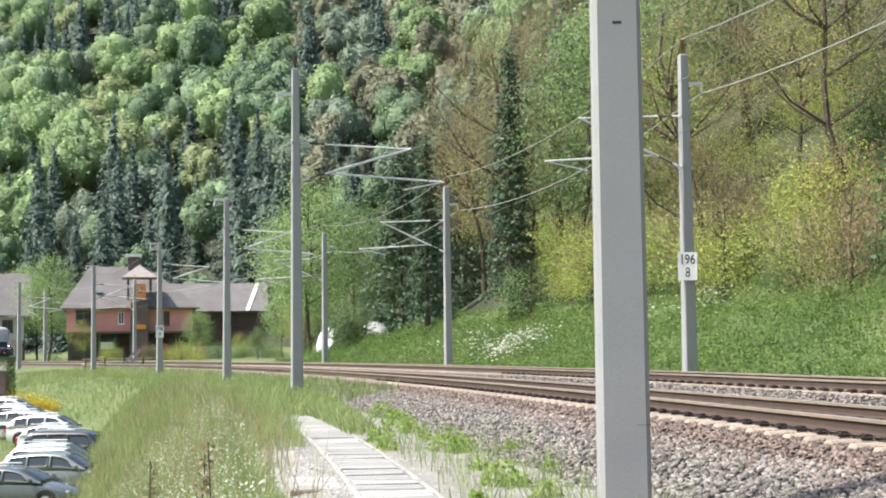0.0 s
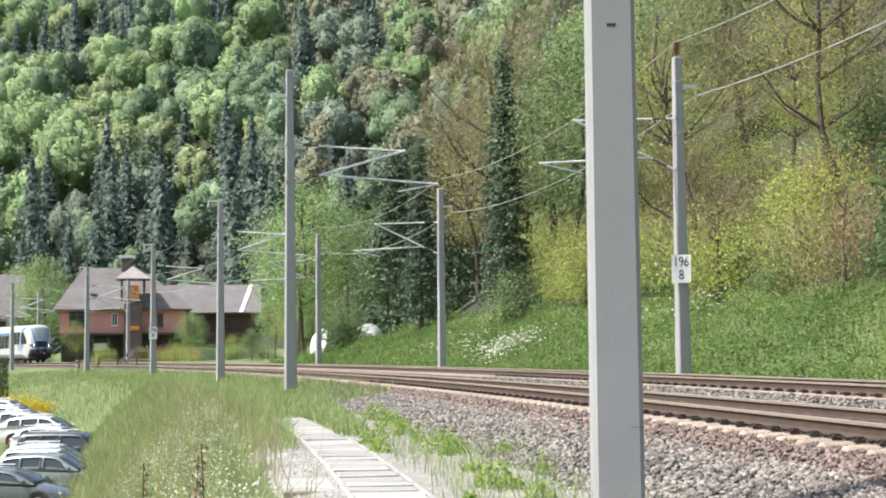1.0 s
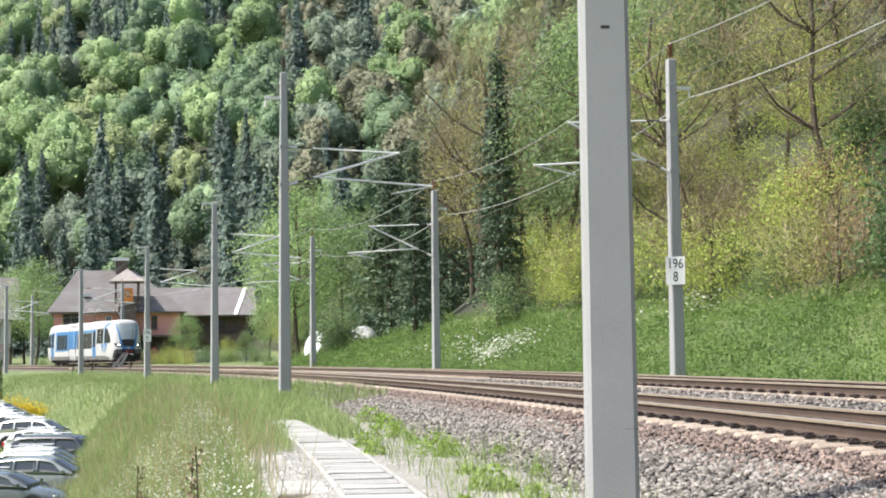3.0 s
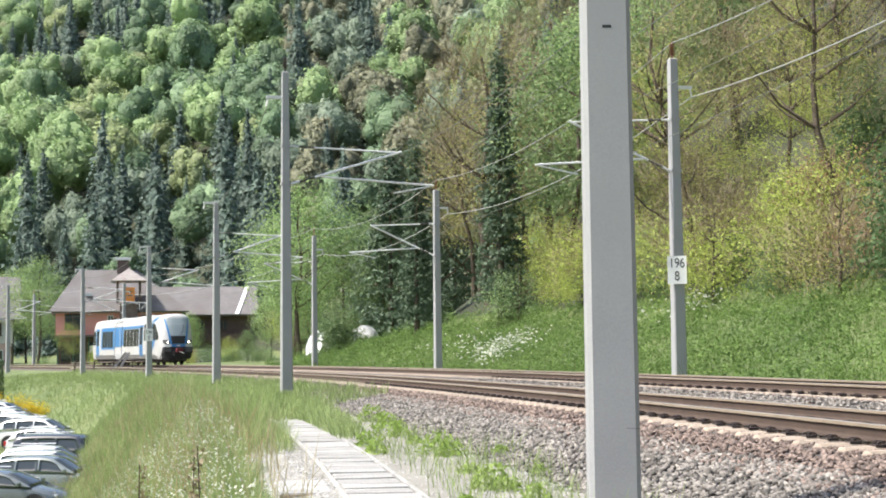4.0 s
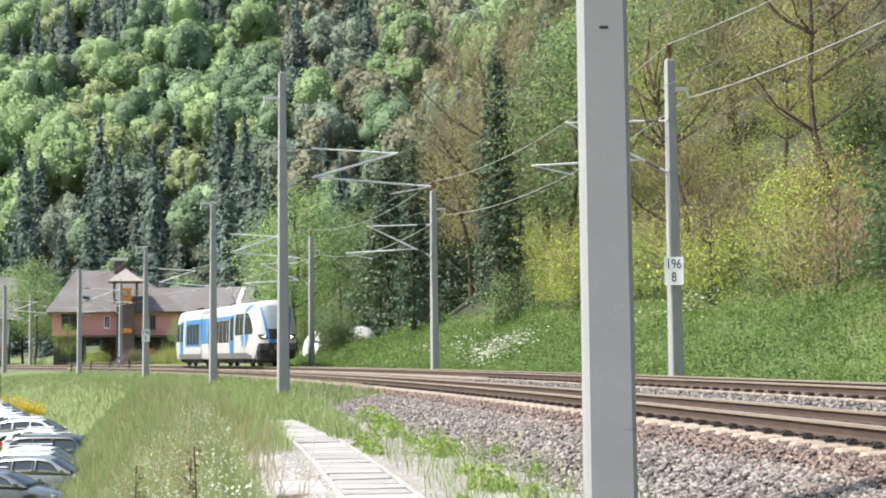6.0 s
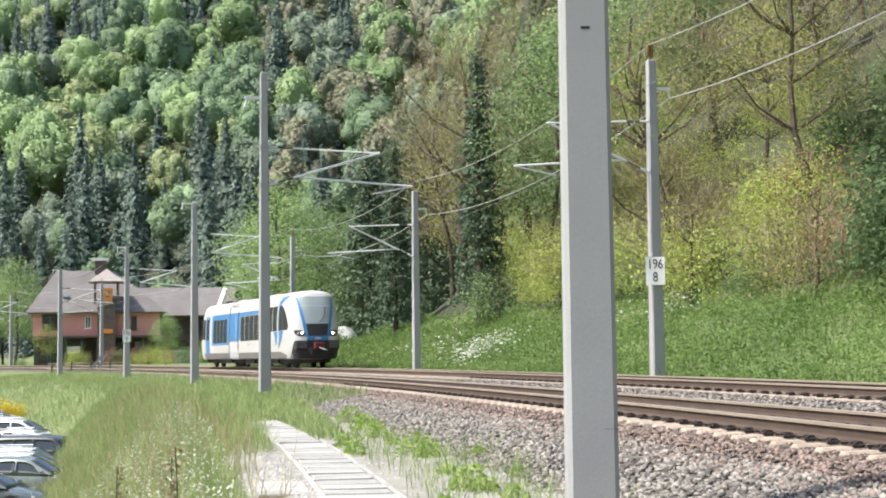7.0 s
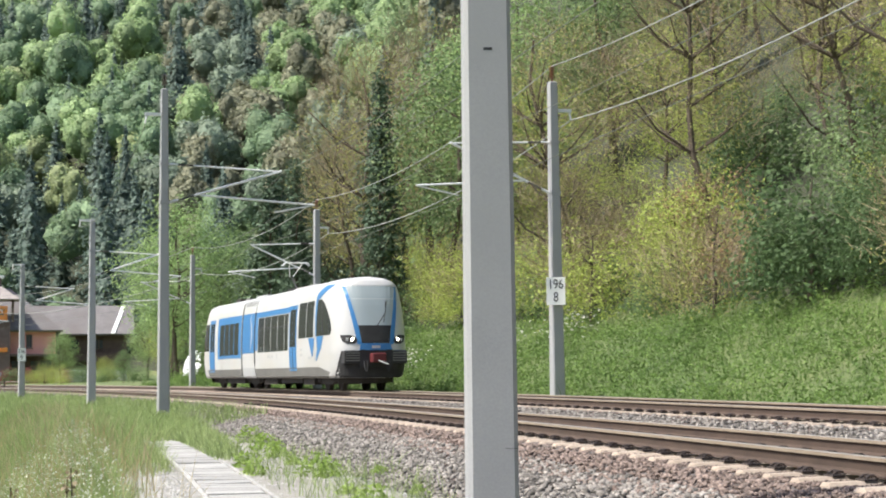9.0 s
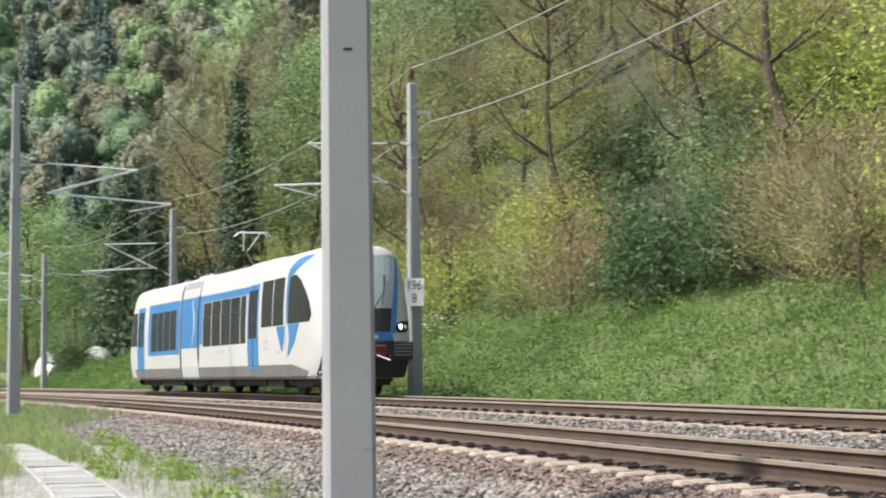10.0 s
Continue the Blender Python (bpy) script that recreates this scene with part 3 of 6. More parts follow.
def build_woods():
    rng = random.Random(5)
    placed = []
    for k in range(900):
        a = rng.uniform(34, 165)
        foot = float(SP + 10 + 70 * smooth(135, 205, np.array(a)))
        o = foot + 1.5 + rng.uniform(0, 1) ** 1.2 * 42
        p = P(a, o)
        if any((p.x - q.x) ** 2 + (p.y - q.y) ** 2 < 27 for q in placed) or len(placed) >= 108:
            continue
        placed.append(p)
        up = o - foot
        if a < 72:
            pool = ["yellow", "yellow", "green", "yellow"] if up < 14 else ["brown", "yellow", "yellow"]
        elif a < 118:
            pool = ["yellow", "yellow", "brown"] if up < 10 else ["brown", "brown", "brown", "yellow"]
        else:
            pool = ["brown", "green", "brown", "beech", "yellow", "fir", "green"]
        plant((rng.choice(pool), rng.randrange(2)), p.x, p.y, rng.uniform(0.75, 1.2), rng.uniform(0, 360), group="trees on the slope")
    for k in range(150):
        a = 32 + 94 * ((k + rng.random()) / 150) ** 1.1
        o = SP + 9.8 + (rng.uniform(0, 4.5) if k % 2 else rng.uniform(3, 26))
        if 77 < a < 93 and o < SP + 17 and k % 3:
            continue
        p = P(a, o)
        pool = ["shrub", "yshrub", "shrub", "bshrub", "yshrub", "yshrub"] if o < SP + 15 else ["yshrub", "yshrub", "yshrub", "shrub", "bshrub"]
        plant((rng.choice(pool), rng.randrange(2)), p.x, p.y, rng.uniform(0.6, 1.3), rng.uniform(0, 360), group="shrubs along the bank")
    # Dark thickets added in place of the shaded hollows under the shrubs.
    for k in range(13):
        p = P(38 + 6.2 * k + rng.uniform(-2, 2), SP + 11.0 + rng.uniform(0, 2.2))
        plant(("darkbush", 0), p.x, p.y, rng.uniform(0.28, 0.46), rng.uniform(0, 360), group="dark thickets along the bank")
    for key, x, y, s in (("ivy", 4.0, 86.0, 1.1), ("ivy", -1.0, 98.0, 0.9), ("rust", 16.4, 60.2, 0.85), ("rust", 15.2, 52.5, 0.6), ("darkbush", 15.3, 45.2, 0.66), ("darkbush", 16.6, 41.8, 0.45), ("darkbush", 19.6, 63.5, 0.7), ("darkbush", 22.6, 51.0, 0.5), ("bush", -6.75, 109.8, 0.76), ("yshrub", 22.5, 46.0, 1.6), ("yshrub", 24.0, 50.0, 1.8), ("yshrub", 26.0, 54.0, 1.9), ("yshrub", 22.8, 43.0, 1.4), ("yshrub", 27.0, 58.0, 1.9), ("bshrub", 17.6, 36.8, 0.95), ("bshrub", 17.2, 39.4, 0.9), ("bshrub", 18.6, 40.5, 1.0), ("shrub", 20.6, 52.6, 1.5), ("shrub", 19.0, 48.5, 1.2)):
        plant((key, 0), x, y, s, rng.uniform(0, 360))
    for key, x, y, s in (("beech", -11.6, 133.0, 1.12), ("beech", -14.0, 150.0, 1.0), ("green", -8.0, 140.0, 1.1), ("fir", -3.5, 128.0, 1.0), ("fir", 0.5, 121.0, 1.05), ("fir", -1.5, 135.0, 1.1), ("green", -4.5, 131.0, 1.0), ("brown", 3.5, 112.0, 1.1), ("brown", 8.0, 100.0, 1.15), ("fir", 2.0, 128.0, 1.2),
                          ("beech", -51.8, 197.0, 0.97), ("beech", -28.0, 172.0, 0.40), ("yellow", -42.4, 176.0, 0.46), ("green", -60.0, 222.0, 0.9), ("green", -54.0, 219.0, 0.8), ("beech", -66.0, 236.0, 1.0), ("yellow", -24.5, 181.0, 0.3), ("beech", -20.0, 186.0, 0.55), ("green", -18.5, 150.0, 0.25), ("yellow", -17.5, 180.0, 0.7), ("yellow", -16.0, 172.0, 0.62), ("green", -13.0, 160.0, 0.6)):
        plant((key, rng.randrange(2)), x, y, s, rng.uniform(0, 360), group="trees in the valley")


build_woods()


def unit_ball():
    bm = bmesh.new()
    bmesh.ops.create_icosphere(bm, subdivisions=2, radius=1.0)
    v = np.array([q.co[:] for q in bm.verts])
    f = np.array([[q.index for q in g.verts] for g in bm.faces])
    bm.free()
    return v, f


BALL_V, BALL_F = unit_ball()


def spruce(rng, n, h, r):
    """Leaf cards on drooping tiers, and a ragged inner cone for each tier."""
    tiers = 9
    t = rng.uniform(0, 1, n) ** 0.62
    step = np.floor(t * tiers) / tiers
    a = rng.uniform(0, 2 * np.pi, n)
    arms = 0.80 + 0.20 * np.cos(a * 7 + step * 40)
    q = r * (step + 1 / tiers * (0.3 + 0.7 * (t - step) * tiers)) * arms * rng.uniform(0.7, 1.08, n)
    pts = np.stack([q * np.cos(a), q * np.sin(a), h * (1 - 0.88 * t) - 0.12 * q], 1)
    out = np.stack([np.cos(a), np.sin(a), np.full(n, 0.7)], 1)
    vs, fs = [], []
    for k in range(tiers):
        zt, zb, rb = h * (1 - 0.88 * k / tiers), h * (1 - 0.88 * (k + 1.35) / tiers), r * 0.62 * (k + 1.1) / tiers
        th = np.linspace(0, 2 * np.pi, 14, endpoint=False) + rng.uniform(0, 1)
        rr = rb * rng.uniform(0.72, 1.1, 14)
        base = len(vs) * 15
        vs.append(np.concatenate([[[0, 0, zt + 0.3]], np.stack([rr * np.cos(th), rr * np.sin(th), zb + rng.uniform(-0.4, 0.3, 14)], 1)]))
        fs.append(np.array([(base, base + 1 + m, base + 1 + (m + 1) % 14) for m in range(14)]))
    return pts, out * 1.2, np.concatenate(vs), np.concatenate(fs)


def dome(rng, n, h, r):
    """A crown of overlapping lobes: leaf cards on their outsides, and the lobes' uneven cores."""
    m = 8
    c = rng.normal(size=(m, 3))
    c[:, 2] = np.abs(c[:, 2]) - 0.35
    c /= np.linalg.norm(c, axis=1)[:, None]
    c *= rng.uniform(0.42, 0.66, (m, 1))
    c[0] = (0, 0, 0.1)
    rad = rng.uniform(0.34, 0.52, m)
    rad[0] = 0.6
    size = np.array([r, r, h * 0.42])
    k = rng.choice(m, n, p=rad ** 2 / np.sum(rad ** 2))
    d = rng.normal(size=(n, 3)) + 0.9 * c[k]
    d[:, 2] += 0.2
    d /= np.linalg.norm(d, axis=1)[:, None]
    pts = (c[k] + d * rad[k][:, None] * rng.uniform(0.80, 1.16, (n, 1))) * size
    pts[:, 2] += h * 0.55
    vs, fs = [], []
    for q in range(m):
        v = BALL_V * rad[q] * 0.84 * (1 + rng.normal(size=(len(BALL_V), 1)) * 0.16) + c[q]
        v = v * size
        v[:, 2] += h * 0.55
        fs.append(BALL_F + q * len(BALL_V))
        vs.append(v)
    return pts, (d + 0.2 * c[k]) * 1.0, np.concatenate(vs), np.concatenate(fs)


def far_woods():
    """The wooded hill behind the valley, too many trees to count."""
    rng = np.random.default_rng(3)
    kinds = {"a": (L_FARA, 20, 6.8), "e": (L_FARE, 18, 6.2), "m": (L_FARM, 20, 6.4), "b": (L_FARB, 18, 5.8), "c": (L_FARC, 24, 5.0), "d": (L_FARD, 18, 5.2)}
    heap = {k: [] for k in kinds}
    core = {k: ([], []) for k in kinds}
    count = dict.fromkeys(kinds, 0)
    cells = {}
    for i in range(42000):
        az = radians(rng.uniform(-19.5, 5))
        dist = math.sqrt(rng.uniform(170 ** 2, 780 ** 2))
        x, y = dist * math.sin(az), dist * math.cos(az)
        a, o = polar(x, y)
        foot = SP + 10 + 70 * smooth(135, 205, np.array(a))
        z = float(lift(o, a))
        if o < foot + 3 or z / dist > 0.25:
            continue
        cell = (int(x // 6), int(y // 6))
        if any((x - q[0]) ** 2 + (y - q[1]) ** 2 < 92 for dx in (-2, -1, 0, 1, 2) for dy in (-2, -1, 0, 1, 2) for q in cells.get((cell[0] + dx, cell[1] + dy), ())):
            continue
        cells.setdefault(cell, []).append((x, y))
        low = 1 - min(1, float(o - foot) / 75)
        # Uphill the palest kinds are likelier, which also paints in haze.
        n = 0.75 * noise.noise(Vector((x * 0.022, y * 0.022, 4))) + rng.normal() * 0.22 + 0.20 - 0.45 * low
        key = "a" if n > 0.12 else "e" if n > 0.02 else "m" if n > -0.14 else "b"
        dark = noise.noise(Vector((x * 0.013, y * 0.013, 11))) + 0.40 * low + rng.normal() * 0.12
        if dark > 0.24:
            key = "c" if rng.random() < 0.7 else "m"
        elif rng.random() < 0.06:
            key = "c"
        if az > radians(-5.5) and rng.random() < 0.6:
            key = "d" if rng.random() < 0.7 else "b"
        mt, h, r = kinds[key]
        s = rng.uniform(0.8, 1.55)
        scale = np.array([s, s, s * rng.uniform(0.85, 1.15)])
        place = np.array([x, y, z - 1 - (5 if low > 0.85 else 0)])
        leaves = 560 if dist > 520 else 820
        pts, out, cv, cf = spruce(rng, leaves, h, r) if key == "c" else dome(rng, leaves, h, r)
        heap[key].append(rng_cards(rng, pts, 1.0, out=out, elong=1.3) * scale + place)
        core[key][0].append(cv * scale + place)
        core[key][1].append(cf + count[key])
        count[key] += len(cv)
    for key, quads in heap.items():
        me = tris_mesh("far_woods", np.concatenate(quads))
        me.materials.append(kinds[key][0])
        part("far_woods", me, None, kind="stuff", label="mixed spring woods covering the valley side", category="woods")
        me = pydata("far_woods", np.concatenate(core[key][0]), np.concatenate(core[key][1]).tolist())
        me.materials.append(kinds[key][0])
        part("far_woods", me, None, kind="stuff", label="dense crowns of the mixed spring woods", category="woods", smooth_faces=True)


far_woods()

# ---------------------------------------------------------------- railcar
M_TWHITE = mat("white_coach_paint", (0.49, 0.493, 0.497), (0.56, 0.559, 0.553), rough=0.28, scale=0.8, fine=30, bump=0.02, c3=(0.51, 0.497, 0.47), big=0.5)
M_TBLUE = mat("blue_coach_paint", (0.045, 0.18, 0.40), (0.055, 0.21, 0.46), rough=0.28, scale=0.8, fine=30, bump=0.02)
M_TGREY = mat("grey_skirt_paint", (0.13, 0.13, 0.122), (0.20, 0.195, 0.18), rough=0.6, scale=1.5, fine=30, bump=0.05)
M_TLGREY = mat("light_grey_panel", (0.42, 0.43, 0.44), (0.50, 0.51, 0.51), rough=0.45, scale=1.5, fine=30, bump=0.03)
M_TDARK = mat("dirty_running_gear", (0.018, 0.016, 0.014), (0.05, 0.042, 0.035), rough=0.85, scale=6, fine=40, bump=0.3)
M_BELLOWS = mat("black_rubber", (0.02, 0.02, 0.021), (0.035, 0.035, 0.036), rough=0.8, scale=4, fine=40, bump=0.1)
M_TGLASS = glass("dark_tinted_glass", (0.022, 0.027, 0.028), 0.05)
# Pale base colour stands in for the sky mirrored in the windscreen.
M_SCREEN = glass("windscreen_glass_painted_sky", (0.34, 0.39, 0.40), 0.10)
M_LAMP = plain("lit_headlamp", (1.0, 0.93, 0.72), 0.3, emit=6.0)
M_RED = plain("worn_red_coupler_paint", (0.10, 0.014, 0.016), 0.6)
RT = R + SP
NOSE, TAILN, SE, NU = 1.7, 1.9, 3.2, 1.7
Z_TOP = 4.24
PROFILE = [(0.48, 1.28), (0.56, 1.36), (0.9, 1.41), (1.4, 1.425), (2.0, 1.425), (2.6, 1.41), (3.1, 1.38), (3.45, 1.34), (3.70, 1.30), (3.95, 1.22), (4.08, 1.08), (4.17, 0.85), (4.22, 0.45), (Z_TOP, 0.0)]


def hw(z):
    return float(np.interp(z, [p[0] for p in PROFILE], [p[1] for p in PROFILE]))


def face_at(z):
    """How far the nose's middle lies behind its tip at this height."""
    return NU + float(np.interp(z, [0.5, 1.4, 1.8, 2.4, 3.2, 3.6, 3.9, 4.08, 4.17, Z_TOP], [0.2, 0.0, 0.03, 0.13, 0.34, 0.48, 0.60, 0.72, 0.86, 1.15]))


def B(u, v, z):
    """Body point: u behind the tip, v outwards, z over the rail; bent to the line's curve."""
    d = u / R
    return Vector(((RT + v) * math.cos(d) - RT, (RT + v) * math.sin(d), z))


def round_at(u, z, n=NOSE):
    """Share of the full half width at u, by the nose's rounding in plan."""
    t = (u - face_at(z)) / n
    if t >= 1:
        return 1.0
    if t <= 0:
        return 0.0
    return (1 - (1 - t) ** SE) ** (1 / SE)


def u_front(v, z, n=NOSE):
    """u of the nose surface at lateral v and height z."""
    r = min(0.999, abs(v) / max(0.05, hw(z)))
    return face_at(z) + n * (1 - (1 - r ** SE) ** (1 / SE))


def shell(bm, u0, u1, nose=0, width=1.0, flip=False):
    """Body shell between u0 and u1; nose 1: rounded at u0, -1: rounded at u1."""
    prof = PROFILE
    fine = []
    for (za, wa), (zb, wb) in zip(prof, prof[1:]):
        for k in range(3):
            fine.append(za + (zb - za) * k / 3)
    fine.append(Z_TOP)
    sides = {}
    for sgn in (-1, 1):
        grid = []
        for z in fine:
            row = []
            f = face_at(z)
            ts = [1 - math.cos(math.pi / 2 * i / 14) for i in range(15)] if nose else [0.0]
            for t in ts:
                if nose == 1:
                    u = u0 + f + NOSE * t
                    v = hw(z) * (1 - (1 - t) ** SE) ** (1 / SE)
                elif nose == -1:
                    u = u1 + NU - f - TAILN * t
                    v = hw(z) * (1 - (1 - t) ** SE) ** (1 / SE)
                else:
                    u, v = u0, hw(z)
                row.append((u, v))
            end = u1 if nose >= 0 else u0
            st = row[-1][0]
            n = 12
            for i in range(1, n + 1):
                row.append((st + (end - st) * i / n, hw(z)))
            grid.append([bm.verts.new(B(u, sgn * v * width, z)) for u, v in row])
        sides[sgn] = grid
        for p, q in zip(grid, grid[1:]):
            for i in range(len(p) - 1):
                fs = (p[i], p[i + 1], q[i + 1], q[i])
                bm.faces.new(fs if sgn < 0 else fs[::-1])
    low_a, low_b = sides[-1][0], sides[1][0]
    for i in range(len(low_a) - 1):
        bm.faces.new((low_a[i], low_b[i], low_b[i + 1], low_a[i + 1]))
    for k in (0, -1):
        if nose == 0 or k == -1:
            loop = [g[k] for g in sides[-1]] + [g[k] for g in sides[1][::-1]]
            try:
                bm.faces.new(loop)
            except ValueError:
                pass
    bmesh.ops.remove_doubles(bm, verts=bm.verts, dist=0.0005)
    bmesh.ops.recalc_face_normals(bm, faces=bm.faces)
    return bm


def grid_solid(bm, outer, inner):
    rows, cols = len(outer), len(outer[0])
    o = [[bm.verts.new(p) for p in r] for r in outer]
    n = [[bm.verts.new(p) for p in r] for r in inner]
    for i in range(rows - 1):
        for j in range(cols - 1):
            bm.faces.new((o[i][j], o[i][j + 1], o[i + 1][j + 1], o[i + 1][j]))
    rim = [(0, j) for j in range(cols)] + [(i, cols - 1) for i in range(1, rows)] + [(rows - 1, j) for j in range(cols - 2, -1, -1)] + [(i, 0) for i in range(rows - 2, 0, -1)]
    for (a, b), (c, d) in zip(rim, rim[1:] + rim[:1]):
        bm.faces.new((o[a][b], n[a][b], n[c][d], o[c][d]))
    bmesh.ops.recalc_face_normals(bm, faces=bm.faces)


def side_panel(levels, side=-1, lift_by=0.008, tail=None, cols=8, width=1.0):
    """A panel on the body's side. levels: (z, u_left, u_right) from below upwards. tail: mirror the nose about this length."""
    bm = bmesh.new()
    zs = np.linspace(0, len(levels) - 1, 5 * (len(levels) - 1) + 1)
    outer, inner = [], []
    for k in zs:
        i = min(int(k), len(levels) - 2)
        t = k - i
        z, a, b = (levels[i][j] + (levels[i + 1][j] - levels[i][j]) * t for j in range(3))
        ro, ri = [], []
        for c in range(cols + 1):
            u = a + (b - a) * c / cols
            w = hw(z) * width * (round_at(u, z) if tail is None else round_at(tail + NU - u, z, TAILN))
            dz = 0.0
            ro.append(B(u, side * (w + lift_by), z))
            ri.append(B(u, side * (w - 0.02), z))
        outer.append(ro), inner.append(ri)
    grid_solid(bm, outer, inner)
    return bm


def fz(z):
    """Heights on the nose."""
    return float(np.interp(z, [0.5, 0.63, 1.2, 2.0, 3.9], [0.485, 0.62, 1.38, 2.20, 3.98]))


def front_panel(levels, lift_by=0.012, cols=10, tail=None):
    """A panel on the nose. levels: (z, v_left, v_right) from below upwards."""
    bm = bmesh.new()
    zs = np.linspace(0, len(levels) - 1, 5 * (len(levels) - 1) + 1)
    outer, inner = [], []
    for k in zs:
        i = min(int(k), len(levels) - 2)
        t = k - i
        z, a, b = (levels[i][j] + (levels[i + 1][j] - levels[i][j]) * t for j in range(3))
        z = fz(z)
        ro, ri = [], []
        for c in range(cols + 1):
            v = a + (b - a) * c / cols
            u = u_front(v, z) if tail is None else u_front(v, z, TAILN) - NU
            r = v / max(hw(z), 0.05)
            n = Vector((r * abs(r) * 0.8, -1 + 0.6 * r * r, 0.25)).normalized() * lift_by
            q = B(u, v, z)
            if tail is not None:
                q, n = B(tail - u, v, z), Vector((n.x, -n.y, n.z))
            ro.append(q + n)
            ri.append(q - n)
        outer.append(ro), inner.append(ri)
    grid_solid(bm, outer, inner)
    return bm


LEN = 27.2


def build_railcar():
    t = thing("railcar", label="white and blue electric articulated railcar with lit headlamps", category="train")
    front = part("front_car_body", shell(bmesh.new(), 0, 15.55, 1), M_TWHITE, t, smooth_faces=True)
    mod = part("power_module_body", shell(bmesh.new(), 15.68, 18.12, 0, 0.985), M_TWHITE, t, smooth_faces=True)
    rear = part("rear_car_body", shell(bmesh.new(), 18.25, LEN, -1), M_TWHITE, t, smooth_faces=True)
    for body in (front, mod, rear):
        body.data.set_sharp_from_angle(angle=radians(35))
    for u in (15.615, 18.185):
        bm = bmesh.new()
        pr = [(z, w * 0.992) for z, w in PROFILE]
        loop = [(-w, z) for z, w in pr] + [(w, z) for z, w in pr[-2::-1]]
        r0 = [bm.verts.new(B(u - 0.09, v, z)) for v, z in loop]
        r1 = [bm.verts.new(B(u + 0.09, v, z)) for v, z in loop]
        for i in range(len(loop)):
            j = (i + 1) % len(loop)
            bm.faces.new((r0[i], r0[j], r1[j], r1[i]))
        part("bellows", bm, M_BELLOWS, t)
    W = "window"
    for side in (-1, 1):
        # grey skirts
        part("skirt", side_panel([(0.49, 3.5, 15.5), (0.70, 3.1, 15.5), (0.90, 4.6, 15.5)], side, 0.006, cols=20), M_TGREY, front)
        part("skirt", side_panel([(0.49, 15.7, 18.1), (0.95, 15.7, 18.1)], side, 0.006, width=0.985), M_TLGREY, mod)
        part("skirt", side_panel([(0.49, 18.3, LEN - 2.2), (0.90, 18.3, LEN - 1.9)], side, 0.006, tail=LEN, cols=16), M_TGREY, rear)
        # front car
        part("blue_band", side_panel([(3.17, 9.4, 15.5), (3.40, 9.4, 15.5)], side, 0.007, cols=12), M_TBLUE, front)
        part("blue_band", side_panel([(1.72, 15.05, 15.5), (3.16, 15.05, 15.5)], side, 0.007), M_TBLUE, front)
        edges = [9.55, 10.25, 11.45, 12.65, 13.85, 15.0]
        for a, b in zip(edges, edges[1:]):
            win = part(W, side_panel([(1.62, a + 0.05, b - 0.05), (3.14, a + 0.05, b - 0.05)], side, 0.010), M_TGLASS, front)
            part("window_rim", side_panel([(2.62, a + 0.05, b - 0.05), (2.66, a + 0.05, b - 0.05)], side, 0.016), M_BELLOWS, win)
        door = part("door", side_panel([(0.78, 8.15, 9.35), (3.42, 8.15, 9.35)], side, 0.014), M_TBLUE, front, "blue double-leaf door")
        for a, b in ((8.28, 8.70), (8.80, 9.22)):
            part("door_window", side_panel([(1.75, a, b), (3.25, a, b)], side, 0.020), M_TGLASS, door)
        part("door_seam", side_panel([(0.8, 8.735, 8.765), (3.4, 8.735, 8.765)], side, 0.022, cols=1), M_BELLOWS, door)
        for a, b in ((5.45, 6.55), (6.65, 7.80)):
            part(W, side_panel([(2.06, a, b), (3.46, a, b)], side, 0.010), M_TGLASS, front)
        part("panel_seam", side_panel([(1.1, 5.18, 5.23), (3.55, 5.18, 5.23)], side, 0.012, cols=1), M_TLGREY, front)
        part("cab_window", side_panel([(2.08, 2.95, 4.95), (2.26, 2.8, 4.95), (2.65, 3.0, 4.95), (3.0, 3.4, 4.95), (3.28, 3.85, 4.95), (3.46, 4.35, 4.9)], side, 0.012, cols=14), M_TGLASS, front)
        part("cab_window_divider", side_panel([(2.12, 3.9, 3.98), (3.40, 4.2, 4.28)], side, 0.018, cols=1), M_BELLOWS, front)
        # blue wedges round the cab
        part("blue_band", side_panel([(2.06, 4.98, 5.1), (3.48, 4.98, 5.2)], side, 0.009, cols=2), M_TBLUE, front)
        part("blue_wedge", side_panel([(3.48, 4.75, 5.2), (3.6, 4.4, 5.15), (3.74, 3.85, 5.0), (3.88, 3.25, 4.6), (3.97, 3.0, 3.9)], side, 0.009, cols=10), M_TBLUE, front)
        part("blue_wedge", side_panel([(1.15, 4.95, 5.05), (1.6, 4.25, 4.85), (2.06, 3.9, 4.95)], side, 0.009), M_TBLUE, front)
        part("blue_wedge", side_panel([(1.3, 5.55, 5.65), (1.7, 5.35, 5.95), (2.02, 5.3, 6.2)], side, 0.009), M_TBLUE, front)
        # lettering too small to read
        for a, z in ((7.2, 1.55), (7.2, 1.35), (12.2, 1.36), (12.9, 1.36), (5.9, 1.22)):
            part("lettering", side_panel([(z, a, a + 0.34), (z + 0.10, a, a + 0.34)], side, 0.010, cols=2), M_TLGREY, front)
        for a in (12.7, 11.5, 20.6, 21.2):
            part("lettering", side_panel([(1.30, a, a + 0.10), (1.5, a, a + 0.10)], side, 0.010, cols=2), M_TLGREY, front if a < 15 else rear)
        # power module
        part("blue_panel", side_panel([(1.62, 15.72, 18.08), (3.42, 15.72, 18.08)], side, 0.008, width=0.985), M_TBLUE, mod)
